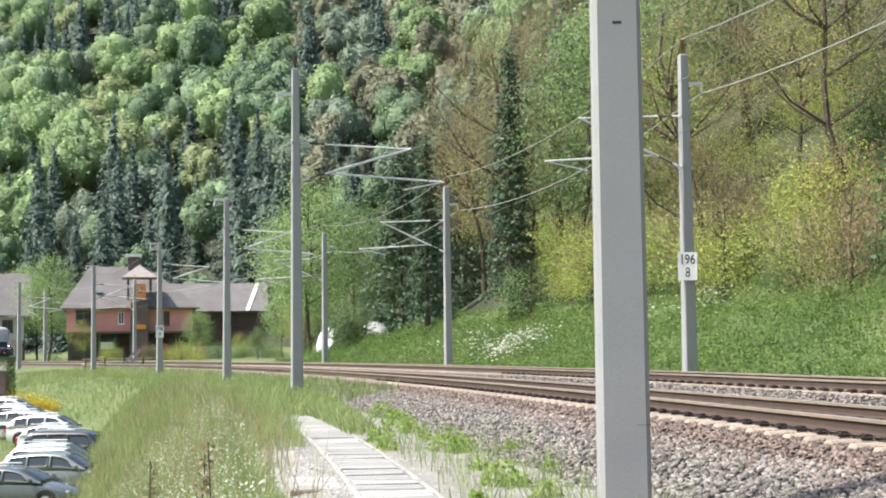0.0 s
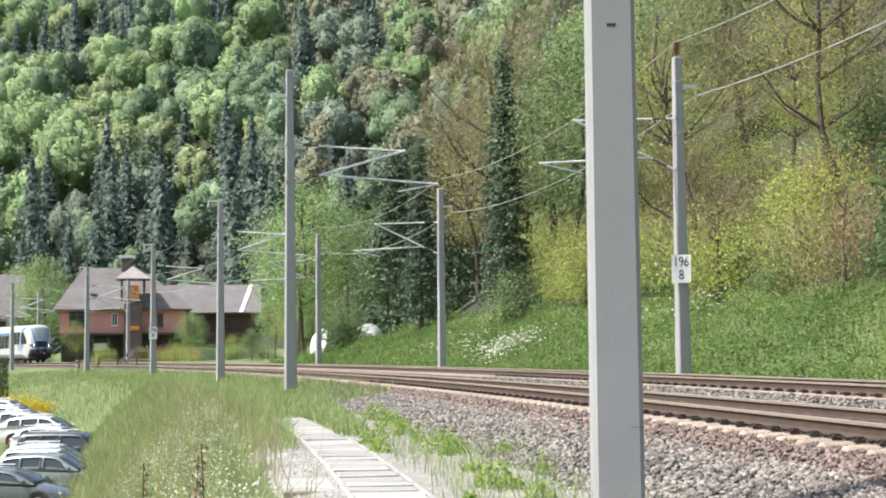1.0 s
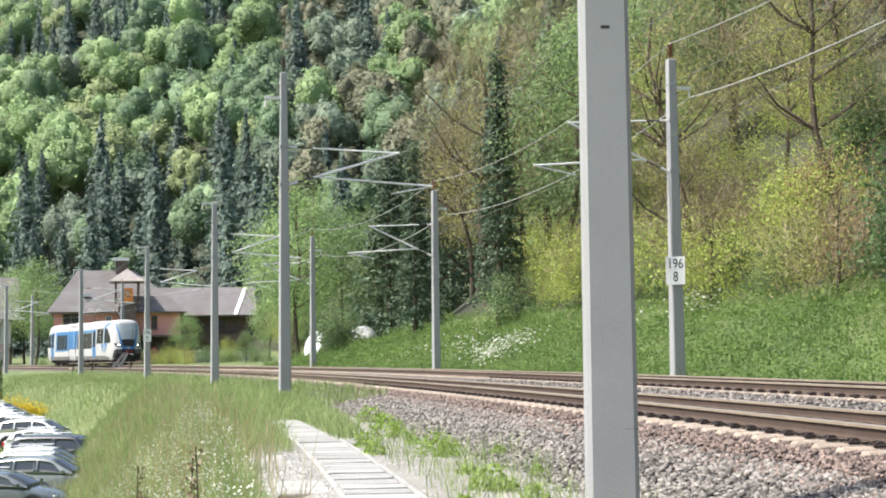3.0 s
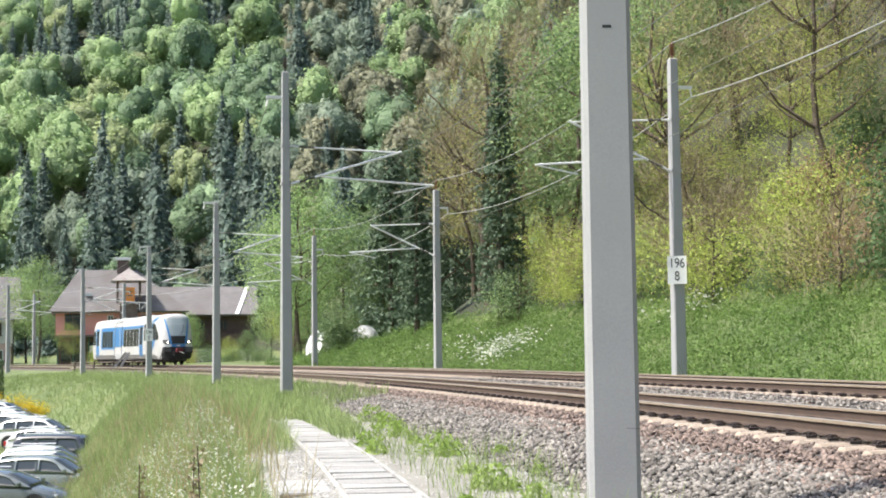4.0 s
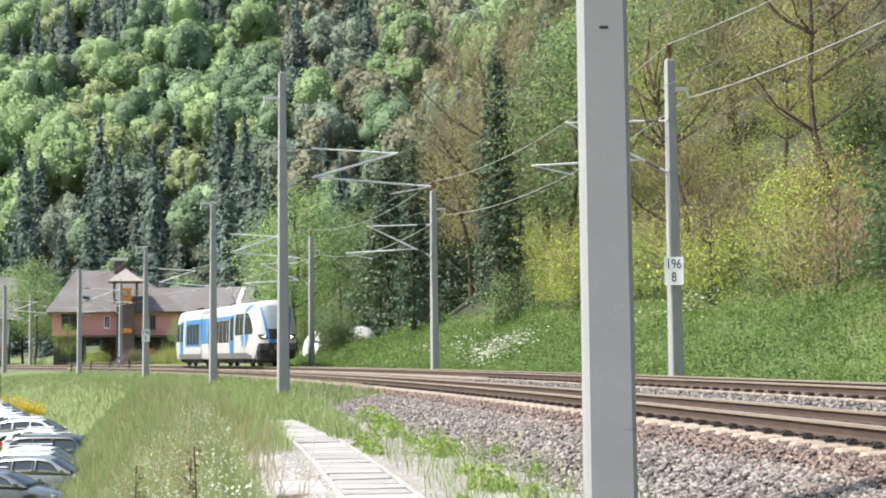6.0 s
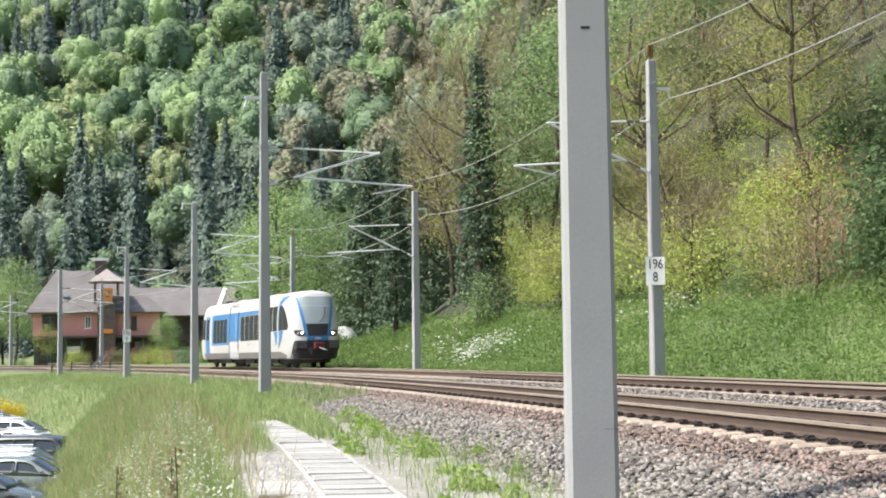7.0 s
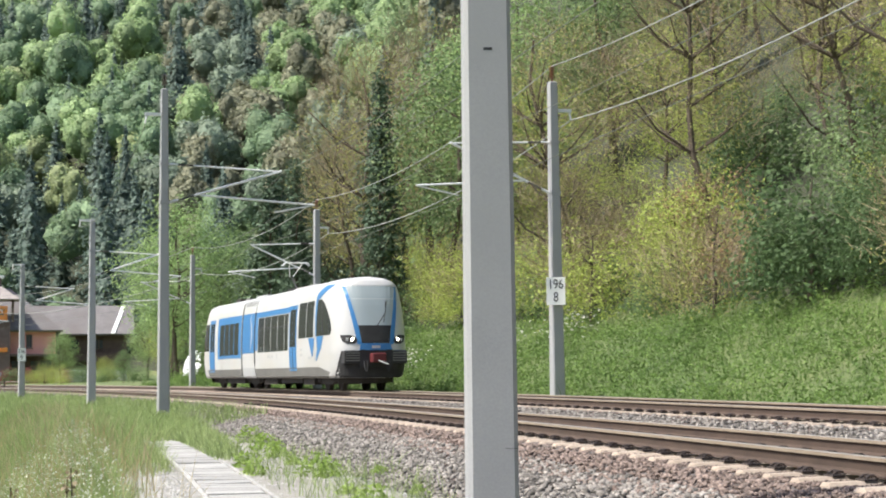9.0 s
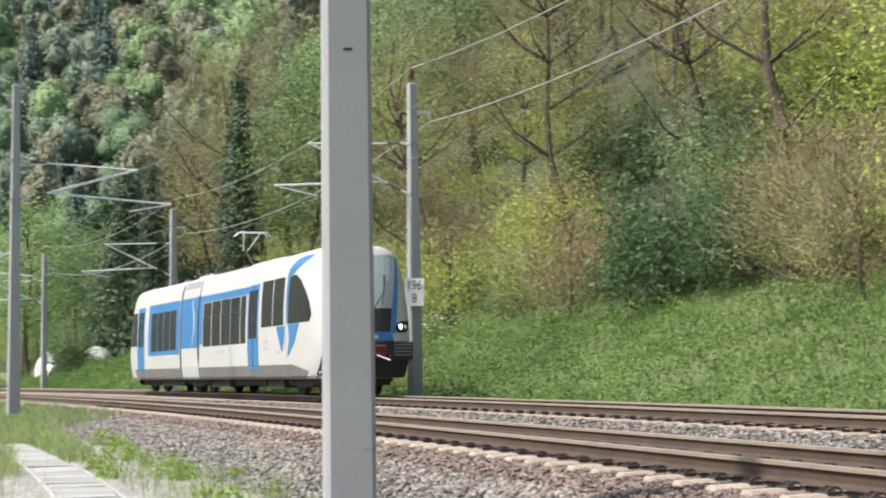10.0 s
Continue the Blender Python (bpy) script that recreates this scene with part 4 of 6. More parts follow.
        part("white_flash", side_panel([(1.7, 16.5, 16.56), (2.3, 16.2, 16.34), (2.8, 16.25, 16.4), (3.2, 16.6, 16.66), (3.4, 16.45, 16.5)], side, 0.014, width=0.985, cols=2), M_TWHITE, mod)
        part("louvre", side_panel([(3.72, 15.8, 17.9), (4.05, 15.8, 17.9)], side, 0.010, width=0.985), M_TLGREY, mod, "grey roof-edge louvre")
        for k in range(6):
            part("louvre_slot", side_panel([(3.76, 15.95 + 0.33 * k, 16.15 + 0.33 * k), (4.01, 15.95 + 0.33 * k, 16.15 + 0.33 * k)], side, 0.014, width=0.985, cols=1), M_TGREY, mod)
        part("joint_strip", side_panel([(0.52, 15.50, 15.72), (4.15, 15.50, 15.72)], side, 0.012, cols=2), M_BELLOWS, front)
        part("joint_strip", side_panel([(0.52, 18.13, 18.22), (4.15, 18.13, 18.22)], side, 0.010, cols=2), M_TGREY, rear)
        # rear car
        part("blue_panel", side_panel([(1.42, 18.3, 23.1), (3.42, 18.3, 23.1)], side, 0.007, cols=12), M_TBLUE, rear)
        for k in range(4):
            a = 18.75 + 0.98 * k
            part(W, side_panel([(1.58, a + 0.05, a + 0.93), (3.08, a + 0.05, a + 0.93)], side, 0.012), M_TGLASS, rear)
        door = part("door", side_panel([(0.78, 23.75, 24.85), (3.38, 23.75, 24.85)], side, 0.012), M_TBLUE, rear, "blue double-leaf door")
        for a, b in ((23.83, 24.2), (24.28, 24.66)):
            part("door_window", side_panel([(1.8, a, b), (3.2, a, b)], side, 0.018), M_TGLASS, door)
        for a, b in ((24.95, 25.6), (25.66, 26.2)):
            part(W, side_panel([(1.85, a, b), (3.2, a, b)], side, 0.010, tail=LEN), M_TGLASS, rear)
        # roof edge seams
        part("roof_seam", side_panel([(3.90, 5.3, 15.5), (3.925, 5.3, 15.5)], side, 0.006, cols=20), M_TLGREY, front)
    # nose
    for tail, body in ((None, front), (LEN, rear)):
        part("windscreen", front_panel([(1.55, -0.52, 0.52), (2.2, -0.62, 0.62)], tail=tail), M_BELLOWS, body, "black panel under the windscreen")
        part("windscreen", front_panel([(2.2, -0.62, 0.62), (3.0, -0.78, 0.78), (3.76, -0.92, 0.92)], tail=tail), M_SCREEN, body, "large sloping windscreen")
        part("roof_visor", front_panel([(3.77, -0.9, 0.9), (3.84, -0.86, 0.86)], tail=tail), M_TLGREY, body)
        for s in (-1, 1):
            a, b = sorted((s * 0.52, s * 0.68))
            c, d = sorted((s * 0.63, s * 0.80))
            e, g = sorted((s * 0.93, s * 1.03))
            part("blue_stripe", front_panel([(1.5, a, b), (2.2, c, d), (3.76, e, g)], 0.014, cols=4, tail=tail), M_TBLUE, body)
            a, b = sorted((s * 0.68, s * 1.16))
            lamp = part("headlamp_housing", front_panel([(1.53, *sorted((s * 0.76, s * 1.02))), (1.62, a, b), (1.74, *sorted((s * 0.72, s * 1.20))), (1.84, *sorted((s * 0.90, s * 1.22)))], 0.022, cols=6, tail=tail), M_BELLOWS, body)
            for v, lit in ((0.84, True), (1.0, False)):
                bm = bmesh.new()
                u = u_front(s * v, fz(1.68)) if tail is None else u_front(s * v, fz(1.68), TAILN) - NU
                q0, q1 = B((u - 0.03) if tail is None else tail - u + 0.03, s * v, fz(1.68)), B((u + 0.05) if tail is None else tail - u - 0.05, s * v, fz(1.68))
                tube(bm, q1, q0, 0.075, 0.068, 16)
                part("headlamp", bm, M_LAMP if lit and tail is None else M_TLGREY, lamp)
            # buffer boxes with slats
            bm = bmesh.new()
            du = 0.04 + NU if tail is None else LEN - 0.64
            box(bm, s * 0.86 - 0.34, s * 0.86 + 0.34, du, du + 0.6, 0.98, 1.48, bevel=0.06)
            buf = part("bumper", bm, M_BELLOWS, body, "black ribbed crash bumper")
            for k in range(4):
                bm = bmesh.new()
                y0 = du - 0.02 if tail is None else du + 0.58
                box(bm, s * 0.88 - 0.26, s * 0.88 + 0.26, y0, y0 + 0.05, 1.09 + 0.09 * k, 1.13 + 0.09 * k)
                part("bumper_rib", bm, M_TGREY, buf)
        part("blue_band", front_panel([(1.30, -0.62, 0.62), (1.54, -0.56, 0.56)], 0.016, tail=tail), M_TBLUE, body)
        part("emblem", front_panel([(1.36, -0.16, 0.16), (1.46, -0.16, 0.16)], 0.022, cols=3, tail=tail), M_TWHITE, body)
        part("seam", front_panel([(3.24, -0.9, 0.9), (3.26, -0.9, 0.9)], 0.016, tail=tail), M_TLGREY, body)
        part("lower_nose", front_panel([(0.5, -1.25, 1.25), (0.63, -1.3, 1.3), (1.0, -1.26, 1.26), (1.28, -1.2, 1.2)], 0.010, cols=24, tail=tail), M_BELLOWS, body, "black lower nose")
        # nose apron
        bm = bmesh.new()
        lo = []
        for z, k in ((0.28, 0.80), (0.40, 0.92), (0.66, 0.97), (0.98, 0.95)):
            ring = []
            for i in range(13):
                v = -1.3 * k + 2.6 * k * i / 12
                u = (NU if tail is None else 0) + 0.35 + 1.8 * (abs(v) / 1.3) ** 3.0 + 0.2 * (0.8 - z)
                ring.append(bm.verts.new(B(u if tail is None else tail - u, v, z)))
            lo.append(ring)
        for p, q in zip(lo, lo[1:]):
            for i in range(12):
                bm.faces.new((p[i], p[i + 1], q[i + 1], q[i]))
        part("apron", bm, M_TDARK, body, smooth_faces=True)
        bm = bmesh.new()
        y = -1 if tail is None else 1
        y0 = NU if tail is None else LEN
        box(bm, -0.26, 0.26, min(y0, y0 + y * 0.45), max(y0, y0 + y * 0.45), 1.03, 1.38, bevel=0.05)
        cp = part("coupler", bm, M_RED, body, "dark red automatic coupler")
        bm = bmesh.new()
        tube(bm, (-0.05, y0 + y * 0.46, 1.10), (0.30, y0 + y * 0.55, 0.96), 0.022)
        part("coupler_handle", bm, M_WHITE, cp)
        for v in (-0.42, 0.42):
            bm = bmesh.new()
            prev = None
            for i in range(7):
                th = math.pi * i / 6
                q = Vector((v + 0.06 * math.cos(th), y0 + y * (0.05 + 0.12 * math.sin(th)), 1.12 - 0.42 * math.sin(th)))
                if prev:
                    tube(bm, prev, q, 0.022, n=6)
                prev = q
            part("brake_hose", bm, M_BELLOWS, body)
        # mounting void behind coupler
        bm = bmesh.new()
        box(bm, -0.62, 0.62, min(y0 - y * 0.02, y0 - y * 0.5), max(y0 - y * 0.02, y0 - y * 0.5), 0.85, 1.5)
        part("coupler_bay", bm, M_BELLOWS, body)
    # wiper
    bm = bmesh.new()
    p0, p1, p2 = (B(u_front(v, z) - 0.06, v, z) for v, z in ((0.05, 2.35), (0.42, 2.85), (0.46, 3.3)))
    tube(bm, p0, p1, 0.016, n=6), tube(bm, p1, p2, 0.014, n=6)
    tube(bm, B(u_front(0.33, 2.48) - 0.04, 0.33, 2.48), B(u_front(0.52, 3.32) - 0.04, 0.52, 3.32), 0.010, n=6)
    part("windscreen_wiper", bm, M_BELLOWS, front)
    # roof gear
    for u0, u1, w, h, mt in ((7.6, 11.4, 0.70, 0.03, M_TWHITE), (15.9, 17.9, 0.8, 0.04, M_TLGREY), (20.4, 21.2, 0.5, 0.10, M_TGREY), (21.6, 22.6, 0.6, 0.14, M_TDARK)):
        bm = bmesh.new()
        pts = [B(u, v, z) for u in (u0, u1) for v in (-w, w) for z in (4.0, 4.23 + h)]
        vs = [bm.verts.new(q) for q in pts]
        for f in ((0, 1, 3, 2), (4, 6, 7, 5), (0, 4, 5, 1), (2, 3, 7, 6), (1, 5, 7, 3), (0, 2, 6, 4)):
            bm.faces.new([vs[i] for i in f])
        bmesh.ops.bevel(bm, geom=list(bm.edges), offset=0.04, segments=2, affect="EDGES")
        part("roof_box", bm, mt, front if u0 < 15 else mod if u0 < 18 else rear)
    # pantograph
    pan = part("pantograph", mesh_of(box(bmesh.new(), -0.45, 0.45, 13.4, 14.6, 4.36, 4.41)), M_BELLOWS, t, "raised single-arm pantograph")
    for v in (-0.38, 0.38):
        for u in (13.5, 14.5):
            bm = bmesh.new()
            insulator(bm, B(u, v, 4.15), B(u, v, 4.38), 0.06)
            part("insulator", bm, M_INSUL, pan)
    part("lower_arm", tube(bmesh.new(), B(13.5, 0, 4.39), B(14.5, 0, 5.0), 0.035), M_BELLOWS, pan)
    bm = bmesh.new()
    tube(bm, B(14.5, -0.08, 5.0), B(13.7, -0.3, 5.55), 0.022)
    tube(bm, B(14.5, 0.08, 5.0), B(13.7, 0.3, 5.55), 0.022)
    part("upper_arm", bm, M_GALV, pan)
    bm = bmesh.new()
    for du in (-0.15, 0.15):
        prev = None
        for v, z in ((-0.62, 5.42), (-0.48, 5.56), (0.48, 5.56), (0.62, 5.42)):
            q = B(13.7 + du, v, z)
            if prev:
                tube(bm, prev, q, 0.020, n=6)
            prev = q
    part("collector_head", bm, M_GALV, pan)
    # running gear
    for u0, u1, z0, z1, w in ((6.3, 8.0, 0.22, 0.5, 1.15), (8.4, 12.0, 0.28, 0.5, 1.1), (12.4, 14.8, 0.22, 0.5, 1.15), (18.6, 21.9, 0.24, 0.5, 1.15), (25.2, 26.2, 0.26, 0.5, 0.9)):
        bm = bmesh.new()
        vs = [bm.verts.new(B(u, v, z)) for u in (u0, u1) for v in (-w, w) for z in (z0, z1)]
        for f in ((0, 1, 3, 2), (4, 6, 7, 5), (0, 4, 5, 1), (2, 3, 7, 6), (1, 5, 7, 3), (0, 2, 6, 4)):
            bm.faces.new([vs[i] for i in f])
        part("underfloor_box", bm, M_TDARK, t)
    for c, sp_ in ((4.6, 1.0), (16.9, 0.95), (23.6, 1.0)):
        for s in (-1, 1):
            bm = bmesh.new()
            for du in (-sp_, sp_):
                tube(bm, B(c + du, s * 0.95, 0.43), B(c + du, s * 1.12, 0.43), 0.14, n=10)
            vs = [bm.verts.new(B(c + u, s * v, z)) for u, z in ((-sp_ - 0.5, 0.36), (-0.5, 0.24), (0.5, 0.24), (sp_ + 0.5, 0.36), (sp_ + 0.5, 0.62), (0.5, 0.62), (-0.5, 0.62), (-sp_ - 0.5, 0.62)) for v in (0.9, 1.08)]
            k = len(vs) // 2
            for i in range(k):
                j = (i + 1) % k
                bm.faces.new((vs[2 * i], vs[2 * j], vs[2 * j + 1], vs[2 * i + 1]))
            bm.faces.new([vs[2 * i] for i in range(k)])
            bm.faces.new([vs[2 * i + 1] for i in range(k)][::-1])
            part("bogie_frame", bm, M_TDARK, t)
    bm = bmesh.new()
    for s in (-1, 1):
        tube(bm, (s * 0.70, 0, 0), (s * 0.82, 0, 0), 0.43, 0.43, 24)
        tube(bm, (s * 0.66, 0, 0), (s * 0.70, 0, 0), 0.46, 0.45, 24)
        for k in range(8):
            th = k * math.pi / 4
            tube(bm, (s * 0.825, 0.1 * math.cos(th), 0.1 * math.sin(th)), (s * 0.835, 0.36 * math.cos(th), 0.36 * math.sin(th)), 0.02, n=5)
    tube(bm, (-0.7, 0, 0), (0.7, 0, 0), 0.08)
    me = mesh_of(bm)
    me.materials.append(M_TDARK)
    wheels = []
    for c, sp_ in ((4.6, 1.0), (16.9, 0.95), (23.6, 1.0)):
        for du in (-sp_, sp_):
            u = c + du
            w = part("wheelset", me, None, t, m=Matrix.Translation(B(u, 0, 0.43)) @ pose(0, 0, 0, 0, 0, math.degrees(u / R)))
            wheels.append((w, u))
    return t, wheels


railcar, wheelsets = build_railcar()

# ---------------------------------------------------------------- ballast stones
def stones(name, n, a0, a1, o0, o1, size, material, label, seed, zfun=None, crib=False):
    rng = np.random.default_rng(seed)
    t = rng.uniform(0, 1, n) ** 1.5
    a = a0 + (a1 - a0) * t
    o = rng.uniform(o0, o1, n)
    if crib:
        a = 44 + 0.6 * np.floor((a - 44) / 0.6) + 0.6 * rng.uniform(0.19, 0.81, n)
    z = lift(o, a) if zfun is None else zfun(o, a)
    base = np.array([(1, 0, 0), (-1, 0, 0), (0, 1, 0), (0, -1, 0), (0, 0, 1), (0, 0, -1)], float)
    s = size * rng.uniform(0.55, 1.35, (n, 1, 1))
    v = base[None] * s * rng.uniform(0.55, 1.2, (n, 6, 1)) + rng.normal(size=(n, 6, 3)) * s * 0.22
    q = rng.normal(size=(n, 4))
    q /= np.linalg.norm(q, axis=1)[:, None]
    w, x, y, zz = q.T
    rot = np.stack([1 - 2 * (y * y + zz * zz), 2 * (x * y - zz * w), 2 * (x * zz + y * w), 2 * (x * y + zz * w), 1 - 2 * (x * x + zz * zz), 2 * (y * zz - x * w), 2 * (x * zz - y * w), 2 * (y * zz + x * w), 1 - 2 * (x * x + y * y)], 1).reshape(n, 3, 3)
    v = np.einsum("nij,nkj->nki", rot, v)
    v[:, :, 2] *= 0.8
    c = np.stack([CX + (R + o) * np.cos(a / R), CY + (R + o) * np.sin(a / R), z + 0.012], 1)
    v = (v + c[:, None]).reshape(-1, 3)
    tri = np.array([(0, 2, 4), (2, 1, 4), (1, 3, 4), (3, 0, 4), (2, 0, 5), (1, 2, 5), (3, 1, 5), (0, 3, 5)])
    f = (tri[None] + 6 * np.arange(n)[:, None, None]).reshape(-1, 3)
    me = bpy.data.meshes.new(name)
    me.vertices.add(len(v))
    me.vertices.foreach_set("co", v.astype(np.float32).ravel())
    me.loops.add(f.size)
    me.loops.foreach_set("vertex_index", f.astype(np.int32).ravel())
    me.polygons.add(len(f))
    me.polygons.foreach_set("loop_start", np.arange(0, f.size, 3, dtype=np.int32))
    me.update(calc_edges=True)
    me.materials.append(material)
    part(name, me, None, kind="stuff", label=label, category="ballast")


M_WSTONE = mat("white_limestone_chips", (0.26, 0.257, 0.246), (0.46, 0.456, 0.44), rough=0.9, scale=2, fine=30, bump=0.3, island=0.25)
M_SAND = mat("pale_sandy_soil", (0.19, 0.182, 0.158), (0.30, 0.29, 0.26), rough=0.95, scale=2, fine=25, bump=0.5, dist=0.03)
stones("ballast_stones", 20000, 47, 92, -3.9, -2.1, 0.040, M_STONE, "grey crushed-stone ballast on the track shoulder", 1)
stones("ballast_stones", 9000, 47, 92, -2.5, -1.42, 0.034, M_STONE_RUST, "rust-stained ballast beside the sleepers", 2)
stones("ballast_stones", 9000, 47, 92, 1.3, SP - 1.3, 0.038, M_STONE, "grey ballast between the tracks", 3)
stones("ballast_stones", 3500, 47, 92, SP + 1.3, SP + 2.6, 0.04, M_STONE, "grey ballast along the far track", 4)
stones("ballast_stones", 9000, 47, 84, -1.42, -0.82, 0.021, M_STONE_RUST, "rust-stained ballast between the sleepers", 11, lambda o, a: lift(o, a) - 0.008, crib=True)
stones("ballast_stones", 4000, 47, 84, -0.68, 0.68, 0.021, M_STONE_RUST, "rust-stained ballast between the rails", 13, crib=True)
stones("ballast_stones", 6000, 47, 84, SP - 1.5, SP - 0.82, 0.021, M_STONE_RUST, "rust-stained ballast between the far sleepers", 12, crib=True)
stones("gravel", 8000, 53, 66, -7.0, -6.16, 0.022, M_WSTONE, "white limestone gravel beside the slabs", 5)
stones("gravel", 6000, 53, 72, -5.4, -3.9, 0.020, M_WSTONE, "scattered pale gravel beside the slabs", 6)


def sand_strip(edge, a0, a1, label):
    bm = bmesh.new()
    rows = []
    for i in range(41):
        a = a0 + (a1 - a0) * i / 40
        n1, n2 = noise.noise(Vector((a * 0.8, 1, 0))), noise.noise(Vector((a * 0.9, 7, 0)))
        rows.append([bm.verts.new(P(a, o, float(lift(o, a)) + 0.02)) for o in [edge + q for q in (0, 0.32, 0.6)] + ([edge + 0.97 + 0.35 * n1, edge + 1.42 + 0.3 * n2] if edge > -6 else [edge + 0.8, edge + 0.98])])
    for p, q in zip(rows, rows[1:]):
        for j in range(4):
            bm.faces.new((p[j], p[j + 1], q[j + 1], q[j]))
    part("path_edge", bm, M_SAND, kind="structure", label=label, category="path")


sand_strip(-5.42, 50, 76, "pale sandy strip beside the cable trough")
sand_strip(-7.1, 51, 66, "pale gravelly strip along the meadow edge")


# ---------------------------------------------------------------- cable trough with its cover slabs
def build_trough():
    t = thing("cable_trough", pose(*P(50, -5.82, -0.66)), kind="structure", label="concrete cable trough with pale cover slabs used as a path", category="path")
    inv = t.matrix_basis.inverted()
    rng = random.Random(8)
    meshes = []
    for k in range(3):
        bm = bmesh.new()
        box(bm, -0.34, 0.34, -0.137, 0.137, -0.06, 0.0, bevel=0.012)
        if k:
            for v in bm.verts:
                if v.co.x > 0.3 and v.co.y > 0.07 * k:
                    v.co.x -= 0.02 * k
        me = mesh_of(bm)
        me.materials.append(M_CONC)
        meshes.append(me)
    a = 44.0
    while a < 77:
        m = pose(*P(a, -5.82 + 0.014 * (a - 55) + rng.uniform(-0.012, 0.012), -0.60 + rng.uniform(-0.012, 0.012)), rng.uniform(-1.2, 1.2), rng.uniform(-0.8, 0.8), math.degrees(a / R) + rng.uniform(-1, 1))
        part("cover_slab", meshes[rng.randrange(3)], None, t, m=inv @ m)
        a += 0.30
    for o in (-6.20, -5.44):
        bm = bmesh.new()
        rows = []
        for i in range(61):
            a = 44 + 33 * i / 60
            rows.append([bm.verts.new(P(a, o + 0.014 * (a - 55) + d, z)) for d, z in ((-0.024, -0.9), (-0.024, -0.605), (-0.016, -0.59), (0.016, -0.59), (0.024, -0.605), (0.024, -0.9))])
        for p, q in zip(rows, rows[1:]):
            for j in range(5):
                bm.faces.new((p[j], q[j], q[j + 1], p[j + 1]))
        part("trough_wall", bm, M_CONC, t, m=inv)
    # branch pit beside it
    pit = thing("trough_branch", pose(*P(57.2, -6.52, -0.62), 0, 0, math.degrees(57.2 / R)), kind="structure", label="short side branch of the trough with worn slabs", category="path")
    for k in range(4):
        bm = bmesh.new()
        box(bm, -0.28, 0.26, -0.78 + 0.40 * k, -0.40 + 0.40 * k, -0.05, 0.012, bevel=0.01)
        part("cover_slab", bm, M_CONC, pit)
    bm = bmesh.new()
    box(bm, -0.29, 0.27, -0.83, -0.79, -0.3, 0.0)
    part("pit_wall", bm, M_SLEEPER, pit)


build_trough()


# ---------------------------------------------------------------- grass and herbs
def blades(name, a, o, h, w, material, label, seed, lean=0.35, z=None, seg=True):
    """Curved tapering blades as two quads each."""
    rng = np.random.default_rng(seed)
    n = len(a)
    z = lift(o, a) if z is None else z
    c = np.stack([CX + (R + o) * np.cos(a / R), CY + (R + o) * np.sin(a / R), z - 0.03], 1)
    th = rng.uniform(0, 2 * np.pi, n)
    side = np.stack([np.cos(th), np.sin(th), np.zeros(n)], 1)
    ld = rng.normal(size=(n, 2)) * lean
    bend = np.stack([ld[:, 0], ld[:, 1], np.zeros(n)], 1)
    h = h[:, None] if np.ndim(h) else np.full((n, 1), h)
    w = w[:, None] if np.ndim(w) else np.full((n, 1), w)
    up = np.array([0, 0, 1.0])
    m = c + up * h * 0.55 + bend * h * 0.3
    t = c + up * h + bend * h
    q1 = np.stack([c - side * w / 2, c + side * w / 2, m + side * w * 0.42, m - side * w * 0.42], 1)
    q2 = np.stack([m - side * w * 0.42, m + side * w * 0.42, t + side * w * 0.06, t - side * w * 0.06], 1)
    me = quads_mesh(name, np.concatenate([q1, q2]))
    me.materials.append(material)
    return part(name, me, None, kind="stuff", label=label, category="grass")


